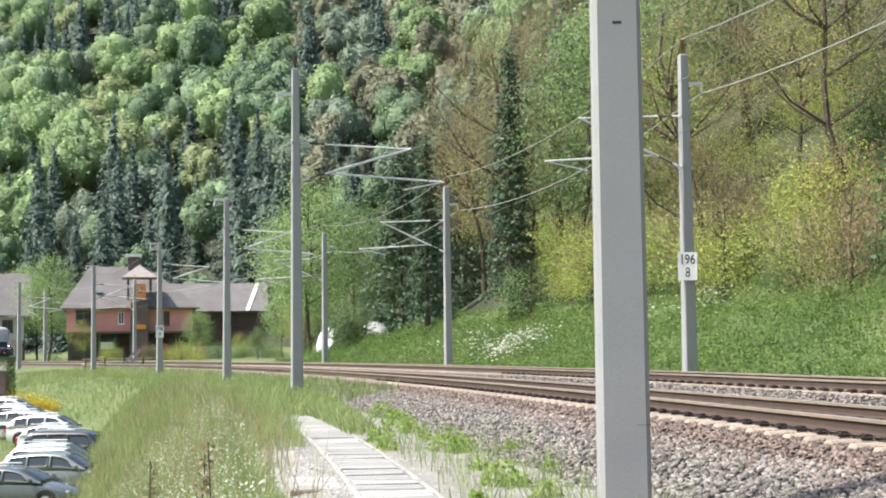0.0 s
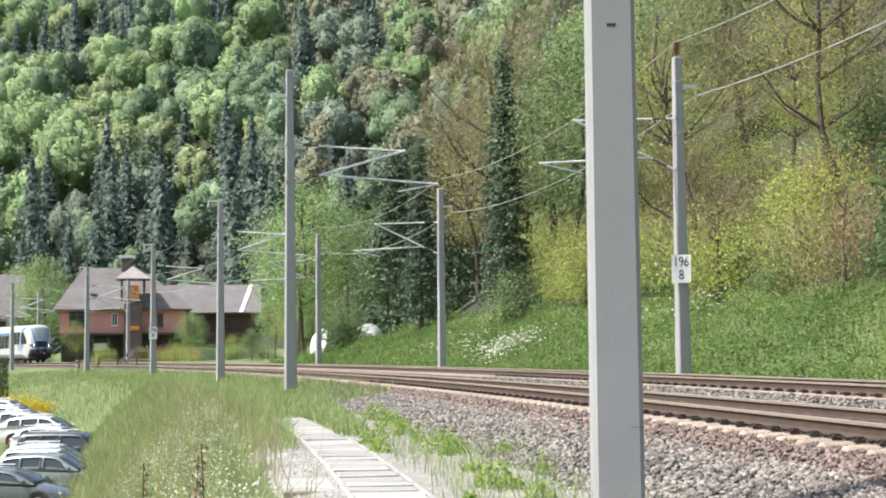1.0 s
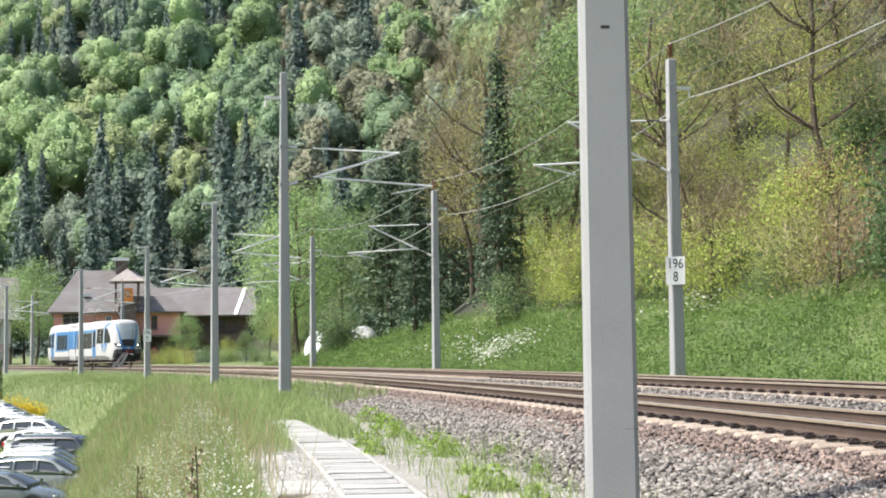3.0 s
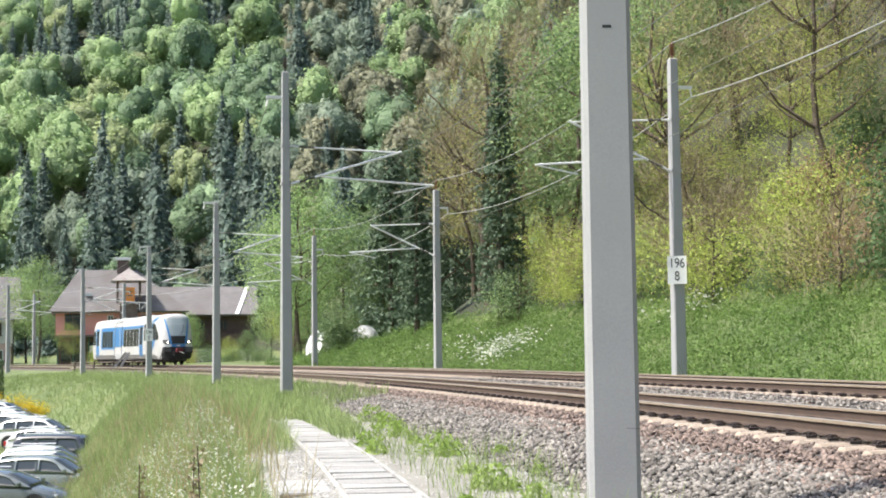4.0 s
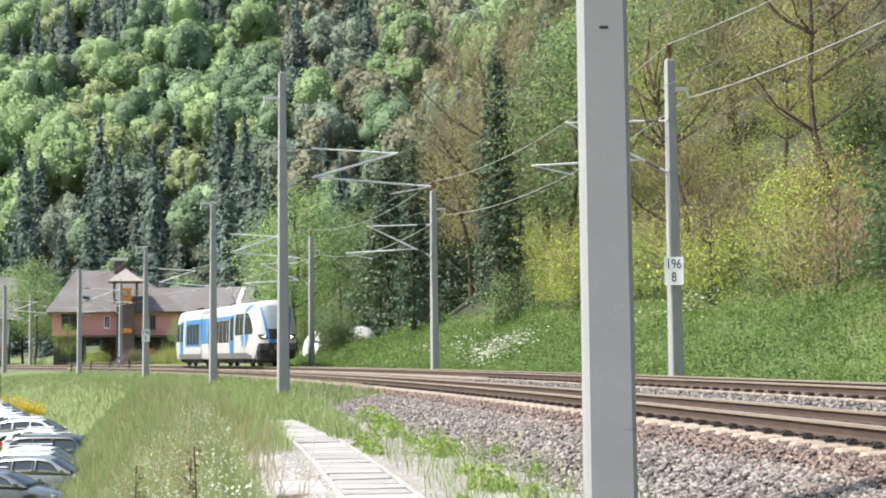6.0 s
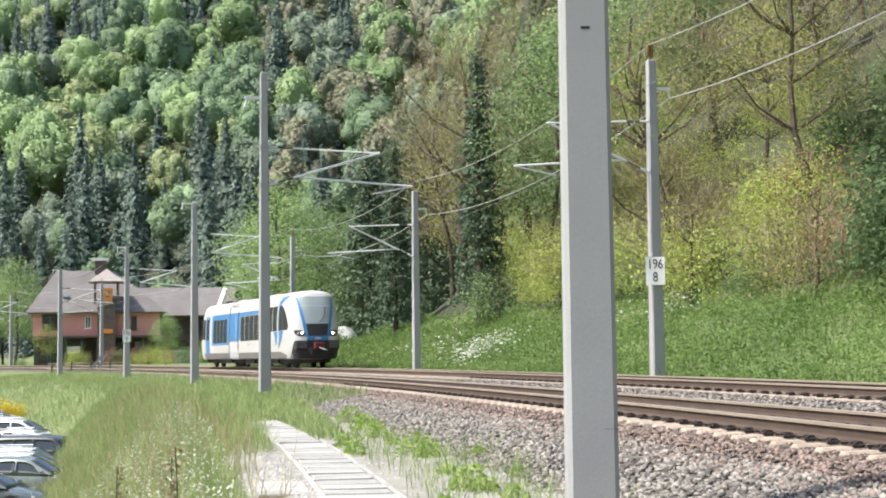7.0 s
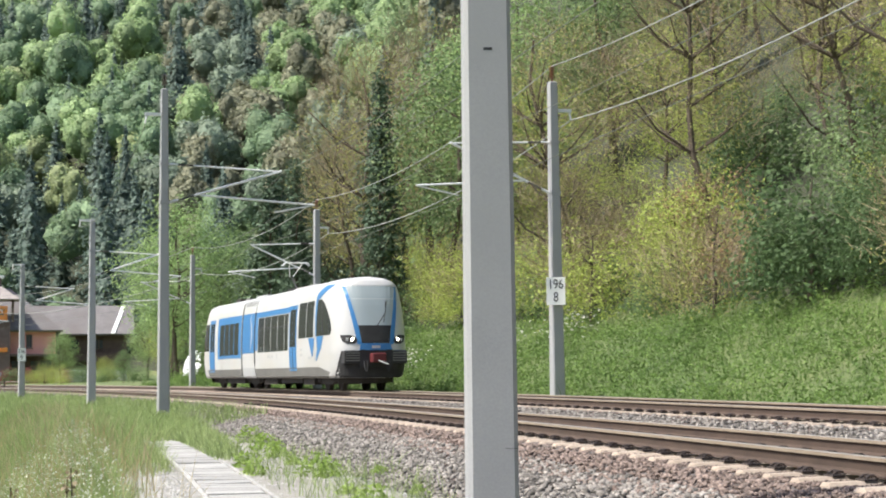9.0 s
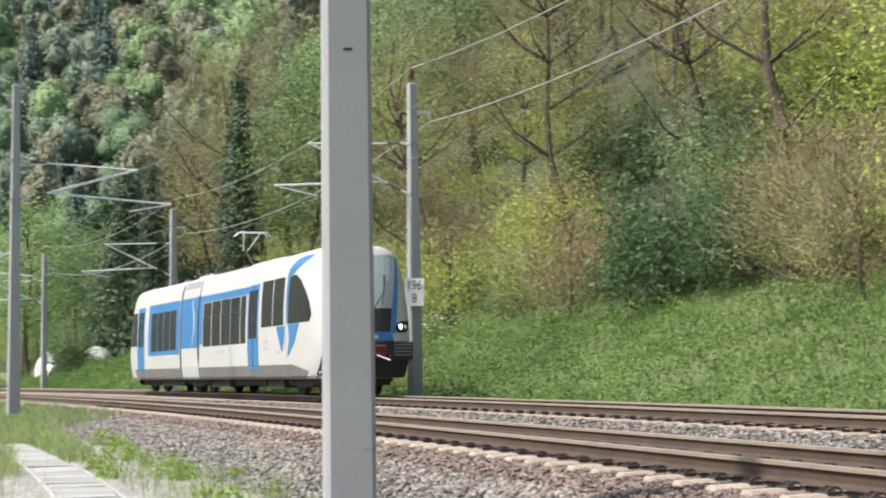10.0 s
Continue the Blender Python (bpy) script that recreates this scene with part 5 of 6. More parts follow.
def build_grass():
    rng = np.random.default_rng(21)
    # tall meadow on the embankment
    n = 70000
    a = 50 + 62 * rng.uniform(0, 1, n) ** 1.35
    o = -6.25 - 8.0 * rng.uniform(0, 1, n) ** 1.2
    o = np.where(a < 63, np.minimum(o, -7.2), o)
    far = (a - 50) / 62
    keep = np.array([noise.noise(Vector((x * 0.5, y * 0.5, 3))) for x, y in zip(a, o)]) > -0.45
    a, o, far = a[keep], o[keep], far[keep]
    blades("meadow_grass", a, o, rng.uniform(0.25, 0.62, len(a)) * (0.75 + 0.4 * np.sin(a * 0.7) ** 2), 0.006 + 0.010 * far, L_GRASS, "tall uncut meadow grass on the embankment", 1)
    n = 42000
    a, o = 82 + 94 * rng.uniform(0, 1, n) ** 1.2, -2.0 - 13 * rng.uniform(0, 1, n)
    blades("meadow_grass", a, o, rng.uniform(0.15, 0.42, n), 0.022, L_GRASS, "meadow grass on the farther embankment", 2)
    n = 3200
    a, o = 50 + 55 * rng.uniform(0, 1, n) ** 1.1, -6.6 - 5.0 * rng.uniform(0, 1, n) ** 0.9
    blades("dry_grass", a, o, rng.uniform(0.45, 0.95, n), 0.009 + 0.012 * (a - 50) / 55, L_STRAW, "straw-coloured flowering grass stalks", 3, lean=0.25)
    # grass between trough and ballast, thicker with distance
    n = 9000
    t = rng.uniform(0, 1, n) ** 0.7
    a = 66 + 30 * t
    o = -5.35 + (0.5 + 1.5 * t) * rng.uniform(0, 1, n)
    blades("verge_grass", a, o, rng.uniform(0.12, 0.42, n), 0.016, L_GRASS, "grass growing between trough and ballast", 4)
    n = 4500
    a, o = 74 + 18 * rng.uniform(0, 1, n), -6.9 + 1.6 * rng.uniform(0, 1, n)
    blades("verge_grass", a, o, rng.uniform(0.25, 0.6, n), 0.02, L_GRASS, "grass overgrowing the end of the trough", 5)
    # tufts in the gravel
    cs = [(-0.76, 25.8, 1.25), (-0.55, 25.2, 0.8), (0.05, 20.8, 1.1), (0.22, 20.4, 0.8), (0.60, 15.6, 0.9), (0.72, 15.3, 0.6), (-0.82, 21.2, 0.8), (-1.0, 23.0, 0.8), (-0.9, 28.0, 1.1), (0.95, 14.2, 0.6), (-0.3, 23.4, 0.5), (0.4, 17.6, 0.5), (0.3, 13.8, 0.4), (1.2, 17.2, 0.35), (0.9, 20.5, 0.4), (-1.25, 31.0, 1.2)]
    heap, aa, oo, hh = [], [], [], []
    for x, y, size in cs:
        x, y = polar(x, y)
        m, r = int(140 * size), 0.30 * size
        d = rng.normal(size=(m, 3))
        d /= np.linalg.norm(d, axis=1)[:, None]
        d *= rng.uniform(0.3, 1.0, (m, 1)) ** 0.5
        a, o = x + d[:, 0] * r * 1.2, y + d[:, 1] * r * 0.9
        heap.append(np.stack([CX + (R + o) * np.cos(a / R), CY + (R + o) * np.sin(a / R), lift(o, a) + np.abs(d[:, 2]) * r * 1.1], 1))
        m = 26
        aa.append(x + rng.normal(size=m) * 0.35), oo.append(y + rng.normal(size=m) * 0.15), hh.append(rng.uniform(0.15, 0.42, m))
    me = tris_mesh("weed_clumps", rng_cards(rng, np.concatenate(heap), 0.07, 0.5, 2.2))
    me.materials.append(L_WEED)
    part("weed_clumps", me, None, kind="stuff", label="bright green leafy weed clumps in the gravel", category="weeds")
    blades("weed_tufts", np.concatenate(aa), np.concatenate(oo), np.concatenate(hh), 0.010, L_GRASS, "thin grass stems among the weeds", 6, lean=0.4)
    n = 500
    a, o = 58 + 26 * rng.uniform(0, 1, n), -8.2 + rng.normal(size=n) * 0.9
    blades("sorrel", a, np.minimum(o, -7.0), rng.uniform(0.5, 0.85, n), 0.012, L_SORREL, "reddish sorrel stalks in the meadow", 9, lean=0.22)
    n = 900
    a, o = 51 + 14 * rng.uniform(0, 1, n), -5.2 + 1.3 * rng.uniform(0, 1, n)
    blades("verge_grass", a, o, rng.uniform(0.15, 0.5, n), 0.008, L_GRASS, "thin grass stalks in the sandy strip", 7)
    # white flowers in the meadow
    n = 8000
    a, o = 51 + 30 * rng.uniform(0, 1, n) ** 1.6, -7.1 - 3.4 * rng.uniform(0, 1, n)
    c = np.stack([CX + (R + o) * np.cos(a / R), CY + (R + o) * np.sin(a / R), lift(o, a) + rng.uniform(0.3, 0.55, n)], 1)
    me = quads_mesh("meadow_flowers", rng_cards(rng, c, 0.034, 1.0, 1.0))
    me.materials.append(L_WHITE)
    part("meadow_flowers", me, None, kind="stuff", label="small white flowers in the meadow", category="flowers")
    # herbs on the outer bank
    n = 150000
    a = 34 + 120 * rng.uniform(0, 1, n) ** 1.25
    o = SP + 2.9 + 8.2 * rng.uniform(0, 1, n)
    bump = np.array([max(0, noise.noise(Vector((x * 0.5, y * 0.6, 9))) + 0.7 * noise.noise(Vector((x * 1.3, y * 1.3, 2)))) for x, y in zip(a, o)])
    z = lift(o, a) + rng.uniform(0.0, 0.28, n) + 1.5 * bump * rng.uniform(0.1, 1, n)
    c = np.stack([CX + (R + o) * np.cos(a / R), CY + (R + o) * np.sin(a / R), z], 1)
    me = tris_mesh("bank_herbs", rng_cards(rng, c, 0.085 + 0.05 * (a - 34) / 120, 1.2, 1.7))
    me.materials.append(L_HERB)
    part("bank_herbs", me, None, kind="stuff", label="lush nettles and herbs covering the bank", category="herbs")
    n = 16000
    a, o = 34 + 120 * rng.uniform(0, 1, n) ** 1.25, SP + 3.0 + 8 * rng.uniform(0, 1, n)
    blades("bank_grass", a, o, rng.uniform(0.4, 0.8, n), 0.018, L_HERB, "long grass among the herbs on the bank", 8)
    # white umbels
    cc = []
    for ca, co, m, sa, so in ((111.5, SP + 5.6, 420, 1.8, 0.7), (110, SP + 4.6, 120, 1.2, 0.4), (120, SP + 6.0, 90, 2.5, 0.8), (100, SP + 8.5, 60, 3.0, 0.7), (98, SP + 9.5, 60, 1.0, 0.3)):
        a, o = ca + rng.normal(size=m) * sa, co + rng.normal(size=m) * so
        cc.append(np.stack([CX + (R + o) * np.cos(a / R), CY + (R + o) * np.sin(a / R), lift(o, a) + rng.uniform(0.35, 0.95, m)], 1))
    me = quads_mesh("white_umbels", rng_cards(rng, np.concatenate(cc), 0.16, 2.0, 1.0))
    me.materials.append(L_WHITE)
    part("white_umbels", me, None, kind="stuff", label="white flowering umbels on the bank", category="flowers")


build_grass()


def weed_stalk(x, y, h, label):
    a, o = polar(x, y)
    rng = random.Random(int(x * 100))
    bm = bmesh.new()
    p = Vector((0, 0, -0.1))
    for k in range(5):
        q = Vector((p.x + rng.uniform(-0.02, 0.03), p.y, h * (k + 1) / 5))
        tube(bm, p, q, 0.010 - 0.0012 * k, 0.0095 - 0.0012 * k, 6)
        p = q
    t = thing("dead_weed_stalk", pose(x, y, float(lift(o, a))), label=label, category="weed", group="dead weed stalks")
    part("stem", bm, M_BARK, t)
    n = 90
    g = np.random.default_rng(int(h * 100))
    zz = g.uniform(0.25 * h, h, n)
    pts = np.stack([g.normal(size=n) * 0.02, g.normal(size=n) * 0.02, zz], 1)
    me = quads_mesh("seed_head", rng_cards(g, pts, 0.035, 0.6))
    me.materials.append(L_BROWN)
    part("seed_head", me, None, t, kind="stuff")


weed_stalk(-2.05, 10.6, 1.25, "dead brown dock stalk standing in the meadow")
weed_stalk(-1.75, 10.9, 1.05, "dead brown weed stalk standing in the meadow")
weed_stalk(-1.68, 10.7, 1.1, "thin dead weed stalk standing in the meadow")

# ---------------------------------------------------------------- parked cars
M_TYRE = plain("tyre_rubber", (0.02, 0.02, 0.02), 0.85)
M_RIM = plain("alloy_rim", (0.55, 0.56, 0.57), 0.35, 0.7)
M_CGLASS = glass("car_glass", (0.03, 0.04, 0.045), 0.03)
M_CLAMP = plain("clear_headlight", (0.70, 0.72, 0.74), 0.15)
M_CRED = plain("red_tail_light", (0.45, 0.02, 0.02), 0.3)


def paint(name, c):
    k = plain(name, c, 0.22, 0.3)
    k.node_tree.nodes["Principled BSDF"].inputs["Coat Weight"].default_value = 1.0
    k.node_tree.nodes["Principled BSDF"].inputs["Coat Roughness"].default_value = 0.04
    return k


def loft(bm, rings, cap=True):
    rs = [[bm.verts.new(p) for p in r] for r in rings]
    n = len(rs[0])
    for p, q in zip(rs, rs[1:]):
        for i in range(n):
            bm.faces.new((p[i], p[(i + 1) % n], q[(i + 1) % n], q[i]))
    if cap:
        bm.faces.new(rs[0][::-1]), bm.faces.new(rs[-1])
    bmesh.ops.recalc_face_normals(bm, faces=bm.faces)
    return bm


def build_car(x, y, yaw, material, kind, label):
    """A car with its nose towards +x. kind: hatch, estate or van."""
    a, o = polar(x, y)
    zg = float(np.interp(a, [60, 100, 111, 115, 129, 150, 230], [-4.35, -4.3, -4.4, -3.75, -3.05, -1.6, -0.8])) + 0.03
    t = thing("car", pose(x, y, zg, 0, 0, yaw), label=label, category="car", group="parked cars")
    L, H = {"hatch": (4.3, 1.46), "estate": (4.6, 1.55), "van": (4.7, 1.88)}[kind]
    belt = 0.95 if kind != "van" else 1.12
    # lower body: stations along x with half width, sill and top heights
    st = [(-L / 2, 0.62, 0.42, belt - 0.12), (-L / 2 + 0.12, 0.80, 0.26, belt - 0.02), (-L / 2 + 0.7, 0.89, 0.20, belt), (-0.4, 0.90, 0.19, belt - 0.01), (0.75, 0.90, 0.20, belt - 0.03), (1.15, 0.89, 0.20, belt - 0.05), (L / 2 - 0.55, 0.86, 0.21, belt - 0.17), (L / 2 - 0.18, 0.78, 0.24, belt - 0.29), (L / 2, 0.60, 0.32, belt - 0.44)]
    rings = []
    for px, w, zb, zt in st:
        m = (zb + zt) / 2
        rings.append([(px, -w * 0.92, zb), (px, -w, zb + 0.12), (px, -w * 1.01, m), (px, -w * 0.97, zt - 0.07), (px, -w * 0.86, zt), (px, 0, zt + 0.035), (px, w * 0.86, zt), (px, w * 0.97, zt - 0.07), (px, w * 1.01, m), (px, w, zb + 0.12), (px, w * 0.92, zb)])
    body = part("body", loft(bmesh.new(), rings), material, t, smooth_faces=True)
    body.data.set_sharp_from_angle(angle=radians(40))
    # cabin: roof line from the bonnet to the tail, with glass panels let into it
    back = -L / 2 + (0.12 if kind != "hatch" else 0.18)
    fr = 1.15 if kind != "van" else 1.35
    line = [(fr, belt), (fr - 0.45, belt + 0.24), (fr - 0.95, H - 0.07), (fr - 1.3, H - 0.015), (-0.6, H), (-1.2, H - 0.03), (back + 0.42, H - 0.10), (back + 0.2, H - 0.28), (back, belt)]
    if kind == "van":
        line = [(fr, belt), (fr - 0.3, belt + 0.28), (fr - 0.62, H - 0.07), (fr - 0.95, H - 0.015), (-0.6, H), (-1.4, H - 0.01), (back + 0.2, H - 0.05), (back + 0.06, H - 0.2), (back, belt)]

    def cab(px, q, out_by=0.0):
        """A point of the cabin: px along the car, q from -1 (belt) over the roof to 1 (belt)."""
        zt = float(np.interp(-px, [-e[0] for e in line], [e[1] for e in line]))
        side = min(1.0, (1 - abs(q)) / 0.45)
        z = belt - 0.02 + (zt - 0.05 - belt + 0.02) * side + (0 if abs(q) > 0.55 else 0.05 * (1 - (q / 0.55) ** 2))
        lean = max(0.0, z - belt) / max(0.2, H - belt)
        w = 0.86 - 0.22 * lean - (0.06 if abs(q) <= 0.55 else 0)
        y = math.copysign(w, q) if abs(q) > 0.55 else w * q / 0.55
        return (px + (out_by * 0.8 if px > 0 and abs(q) < 0.55 else 0), y + (math.copysign(out_by, q) if abs(q) > 0.55 else 0), z + (out_by if abs(q) <= 0.55 else 0))

    xs = sorted({round(e[0] + (f[0] - e[0]) * k / 3, 4) for e, f in zip(line, line[1:]) for k in range(4)})
    qs = [-1, -0.85, -0.7, -0.58, -0.5, -0.3, 0, 0.3, 0.5, 0.58, 0.7, 0.85, 1]
    part("roof", loft(bmesh.new(), [[cab(px, q) for q in qs] for px in xs]), material, t, smooth_faces=True)

    def pane(name, x0, x1, q0, q1, skew=0.0):
        outer = [[cab(x0 + (x1 - x0) * i / 7 - skew * j / 4 * (1 if x1 > 0 else 0) * i / 7, q0 + (q1 - q0) * j / 4, 0.012) for j in range(5)] for i in range(8)]
        inner = [[cab(x0 + (x1 - x0) * i / 7 - skew * j / 4 * (1 if x1 > 0 else 0) * i / 7, q0 + (q1 - q0) * j / 4, -0.02) for j in range(5)] for i in range(8)]
        bm = bmesh.new()
        grid_solid(bm, outer, inner)
        part(name, bm, M_CGLASS, t, smooth_faces=True)

    pane("windscreen", line[2][0] + 0.05, fr - 0.04, -0.5, 0.5)
    pane("rear_window", back + 0.05, back + 0.34, -0.46, 0.46)
    for s in (-1, 1):
        for x0, x1 in ((-0.22, fr - 0.42), (-1.1, -0.30), (back + 0.42, -1.18)):
            pane("side_window", x0, x1, s * 0.94, s * 0.62, 0.3)
        # Rails are thickened and pale to carry reflections along the roof edges too.
        part("roof_rail", tube(bmesh.new(), (back + 0.5, s * 0.60, H + 0.02), (fr - 1.3, s * 0.60, H + 0.025), 0.018, n=6), M_CLAMP, t)
        bm = bmesh.new()
        box(bm, 0.72, 0.86, min(s * 0.88, s * 1.08), max(s * 0.88, s * 1.08), belt + 0.0, belt + 0.14, bevel=0.03)
        part("mirror", bm, material, t)
        bm = bmesh.new()
        box(bm, L / 2 - 0.5, L / 2 - 0.17, min(s * 0.45, s * 0.72), max(s * 0.45, s * 0.72), belt - 0.37, belt - 0.275, m=None, bevel=0.03)
        part("headlight", bm, M_CLAMP, t)
        bm = bmesh.new()
        box(bm, -L / 2 - 0.01, -L / 2 + 0.12, min(s * 0.5, s * 0.78), max(s * 0.5, s * 0.78), belt - 0.28, belt - 0.08, bevel=0.02)
        part("tail_light", bm, M_CRED, t)
        part("sill", tube(bmesh.new(), (-1.0, s * 0.88, 0.24), (1.0, s * 0.88, 0.24), 0.05, n=6), M_BLACK, t)
        for px in (-L / 2 + 0.85, L / 2 - 0.85):
            arch = bmesh.new()
            tube(arch, (px, s * 0.70, 0.36), (px, s * 0.905, 0.36), 0.37, 0.37, 20)
            part("wheel_arch", arch, M_BLACK, t)
            w = part("wheel", tube(bmesh.new(), (px, s * 0.70, 0.325), (px, s * 0.925, 0.325), 0.325, 0.31, 22), M_TYRE, t)
            rim = bmesh.new()
            for k in range(5):
                th = k * 2 * math.pi / 5
                tube(rim, (px, s * 0.93, 0.325), (px + 0.2 * math.cos(th), s * 0.93, 0.325 + 0.2 * math.sin(th)), 0.035, 0.028, 6)
            tube(rim, (px, s * 0.915, 0.325), (px, s * 0.932, 0.325), 0.215, 0.21, 20)
            part("rim", rim, M_RIM, w)
    bm = bmesh.new()
    box(bm, L / 2 - 0.07, L / 2 + 0.015, -0.45, 0.45, belt - 0.62, belt - 0.46, bevel=0.02)
    part("grille", bm, M_BLACK, t)
    return t


SLATE, SILVER, GREY, DARK, WHITE_P, WARM = paint("slate_grey_paint", (0.12, 0.14, 0.145)), paint("silver_paint", (0.56, 0.58, 0.58)), paint("grey_green_paint", (0.22, 0.25, 0.245)), paint("dark_grey_paint", (0.045, 0.05, 0.06)), paint("white_paint", (0.78, 0.78, 0.77)), paint("pale_silver_paint", (0.70, 0.71, 0.71))
CARS = [(-14.05, 49.8, -8, SLATE, "hatch", "grey hatchback parked below the embankment"), (-13.95, 55.4, -8, GREY, "estate", "grey-green estate car parked in a row"), (-14.95, 59.2, -8, SILVER, "estate", "silver estate car parked in a row"), (-15.75, 62.6, -8, WARM, "estate", "pale silver estate car parked in a row"), (-16.00, 66.0, -8, DARK, "van", "black van parked in the row"), (-17.45, 69.6, -8, WHITE_P, "hatch", "white hatchback parked in a row"), (-18.75, 72.8, -8, WHITE_P, "estate", "white estate car parked in a row"), (-20.65, 76.0, -8, WARM, "hatch", "pale silver hatchback parked in a row"), (-22.05, 79.2, -8, WHITE_P, "hatch", "white hatchback parked in a row"), (-23.45, 82.4, -8, WARM, "estate", "pale silver estate car at the end of the row")]
for c in CARS:
    build_car(*c)


# ---------------------------------------------------------------- buildings in the valley
M_REDW = mat("salmon_red_render", (0.70, 0.32, 0.27), (0.80, 0.39, 0.335), rough=0.9, scale=0.8, fine=12, bump=0.1, c3=(0.72, 0.34, 0.285), big=0.3)
M_SLATE = mat("grey_shingle_roof", (0.13, 0.122, 0.122), (0.20, 0.188, 0.188), rough=0.85, scale=1.2, fine=14, bump=0.4, dist=0.03, c3=(0.13, 0.115, 0.11), big=0.3)
M_WOOD = mat("dark_brown_timber", (0.09, 0.06, 0.048), (0.15, 0.105, 0.082), rough=0.85, scale=2, fine=20, bump=0.2)
M_PLASTER = mat("pale_render", (0.55, 0.53, 0.50), (0.66, 0.64, 0.60), rough=0.9, scale=1, fine=14, bump=0.1)
M_PINK = mat("pinkish_render", (0.50, 0.36, 0.32), (0.58, 0.42, 0.38), rough=0.9, scale=1, fine=14, bump=0.1)
M_ORANGE = plain("orange_sign_paint", (0.75, 0.25, 0.05), 0.5)
M_STONEW = mat("dark_stone_wall", (0.12, 0.085, 0.08), (0.19, 0.145, 0.135), rough=0.95, scale=2, fine=9, bump=0.4)
M_GREENP = plain("dark_green_paint", (0.05, 0.10, 0.07), 0.6)


def slab_roof(bm, pts, thick=0.18):
    """A roof plane with thickness."""
    v = [Vector(p) for p in pts]
    n = (v[1] - v[0]).cross(v[2] - v[0]).normalized()
    if n.z < 0:
        n = -n
    up = [bm.verts.new(p) for p in v]
    dn = [bm.verts.new(p - n * thick) for p in v]
    bm.faces.new(up), bm.faces.new(dn[::-1])
    for i in range(len(v)):
        j = (i + 1) % len(v)
        bm.faces.new((up[i], dn[i], dn[j], up[j]))
    bmesh.ops.recalc_face_normals(bm, faces=bm.faces)


def window(parent, x, z, w, h, y, frame_mat):
    bm = bmesh.new()
    for x0, x1, z0, z1 in ((-w / 2, -w / 2 + 0.1, -h / 2, h / 2), (w / 2 - 0.1, w / 2, -h / 2, h / 2), (-w / 2 + 0.1, w / 2 - 0.1, -h / 2, -h / 2 + 0.1), (-w / 2 + 0.1, w / 2 - 0.1, h / 2 - 0.1, h / 2), (-0.04, 0.04, -h / 2 + 0.1, h / 2 - 0.1)):
        box(bm, x + x0, x + x1, y - 0.07, y + 0.02, z + z0, z + z1)
    wd = part("window", bm, frame_mat, parent)
    bm = bmesh.new()
    box(bm, x - w / 2 + 0.08, x + w / 2 - 0.08, y - 0.03, y - 0.01, z - h / 2 + 0.08, z + h / 2 - 0.08)
    part("pane", bm, M_CGLASS, wd)
    bm = bmesh.new()
    box(bm, x - w / 2 - 0.08, x + w / 2 + 0.08, y - 0.16, y, z - h / 2 - 0.08, z - h / 2)
    part("sill", bm, frame_mat, wd)


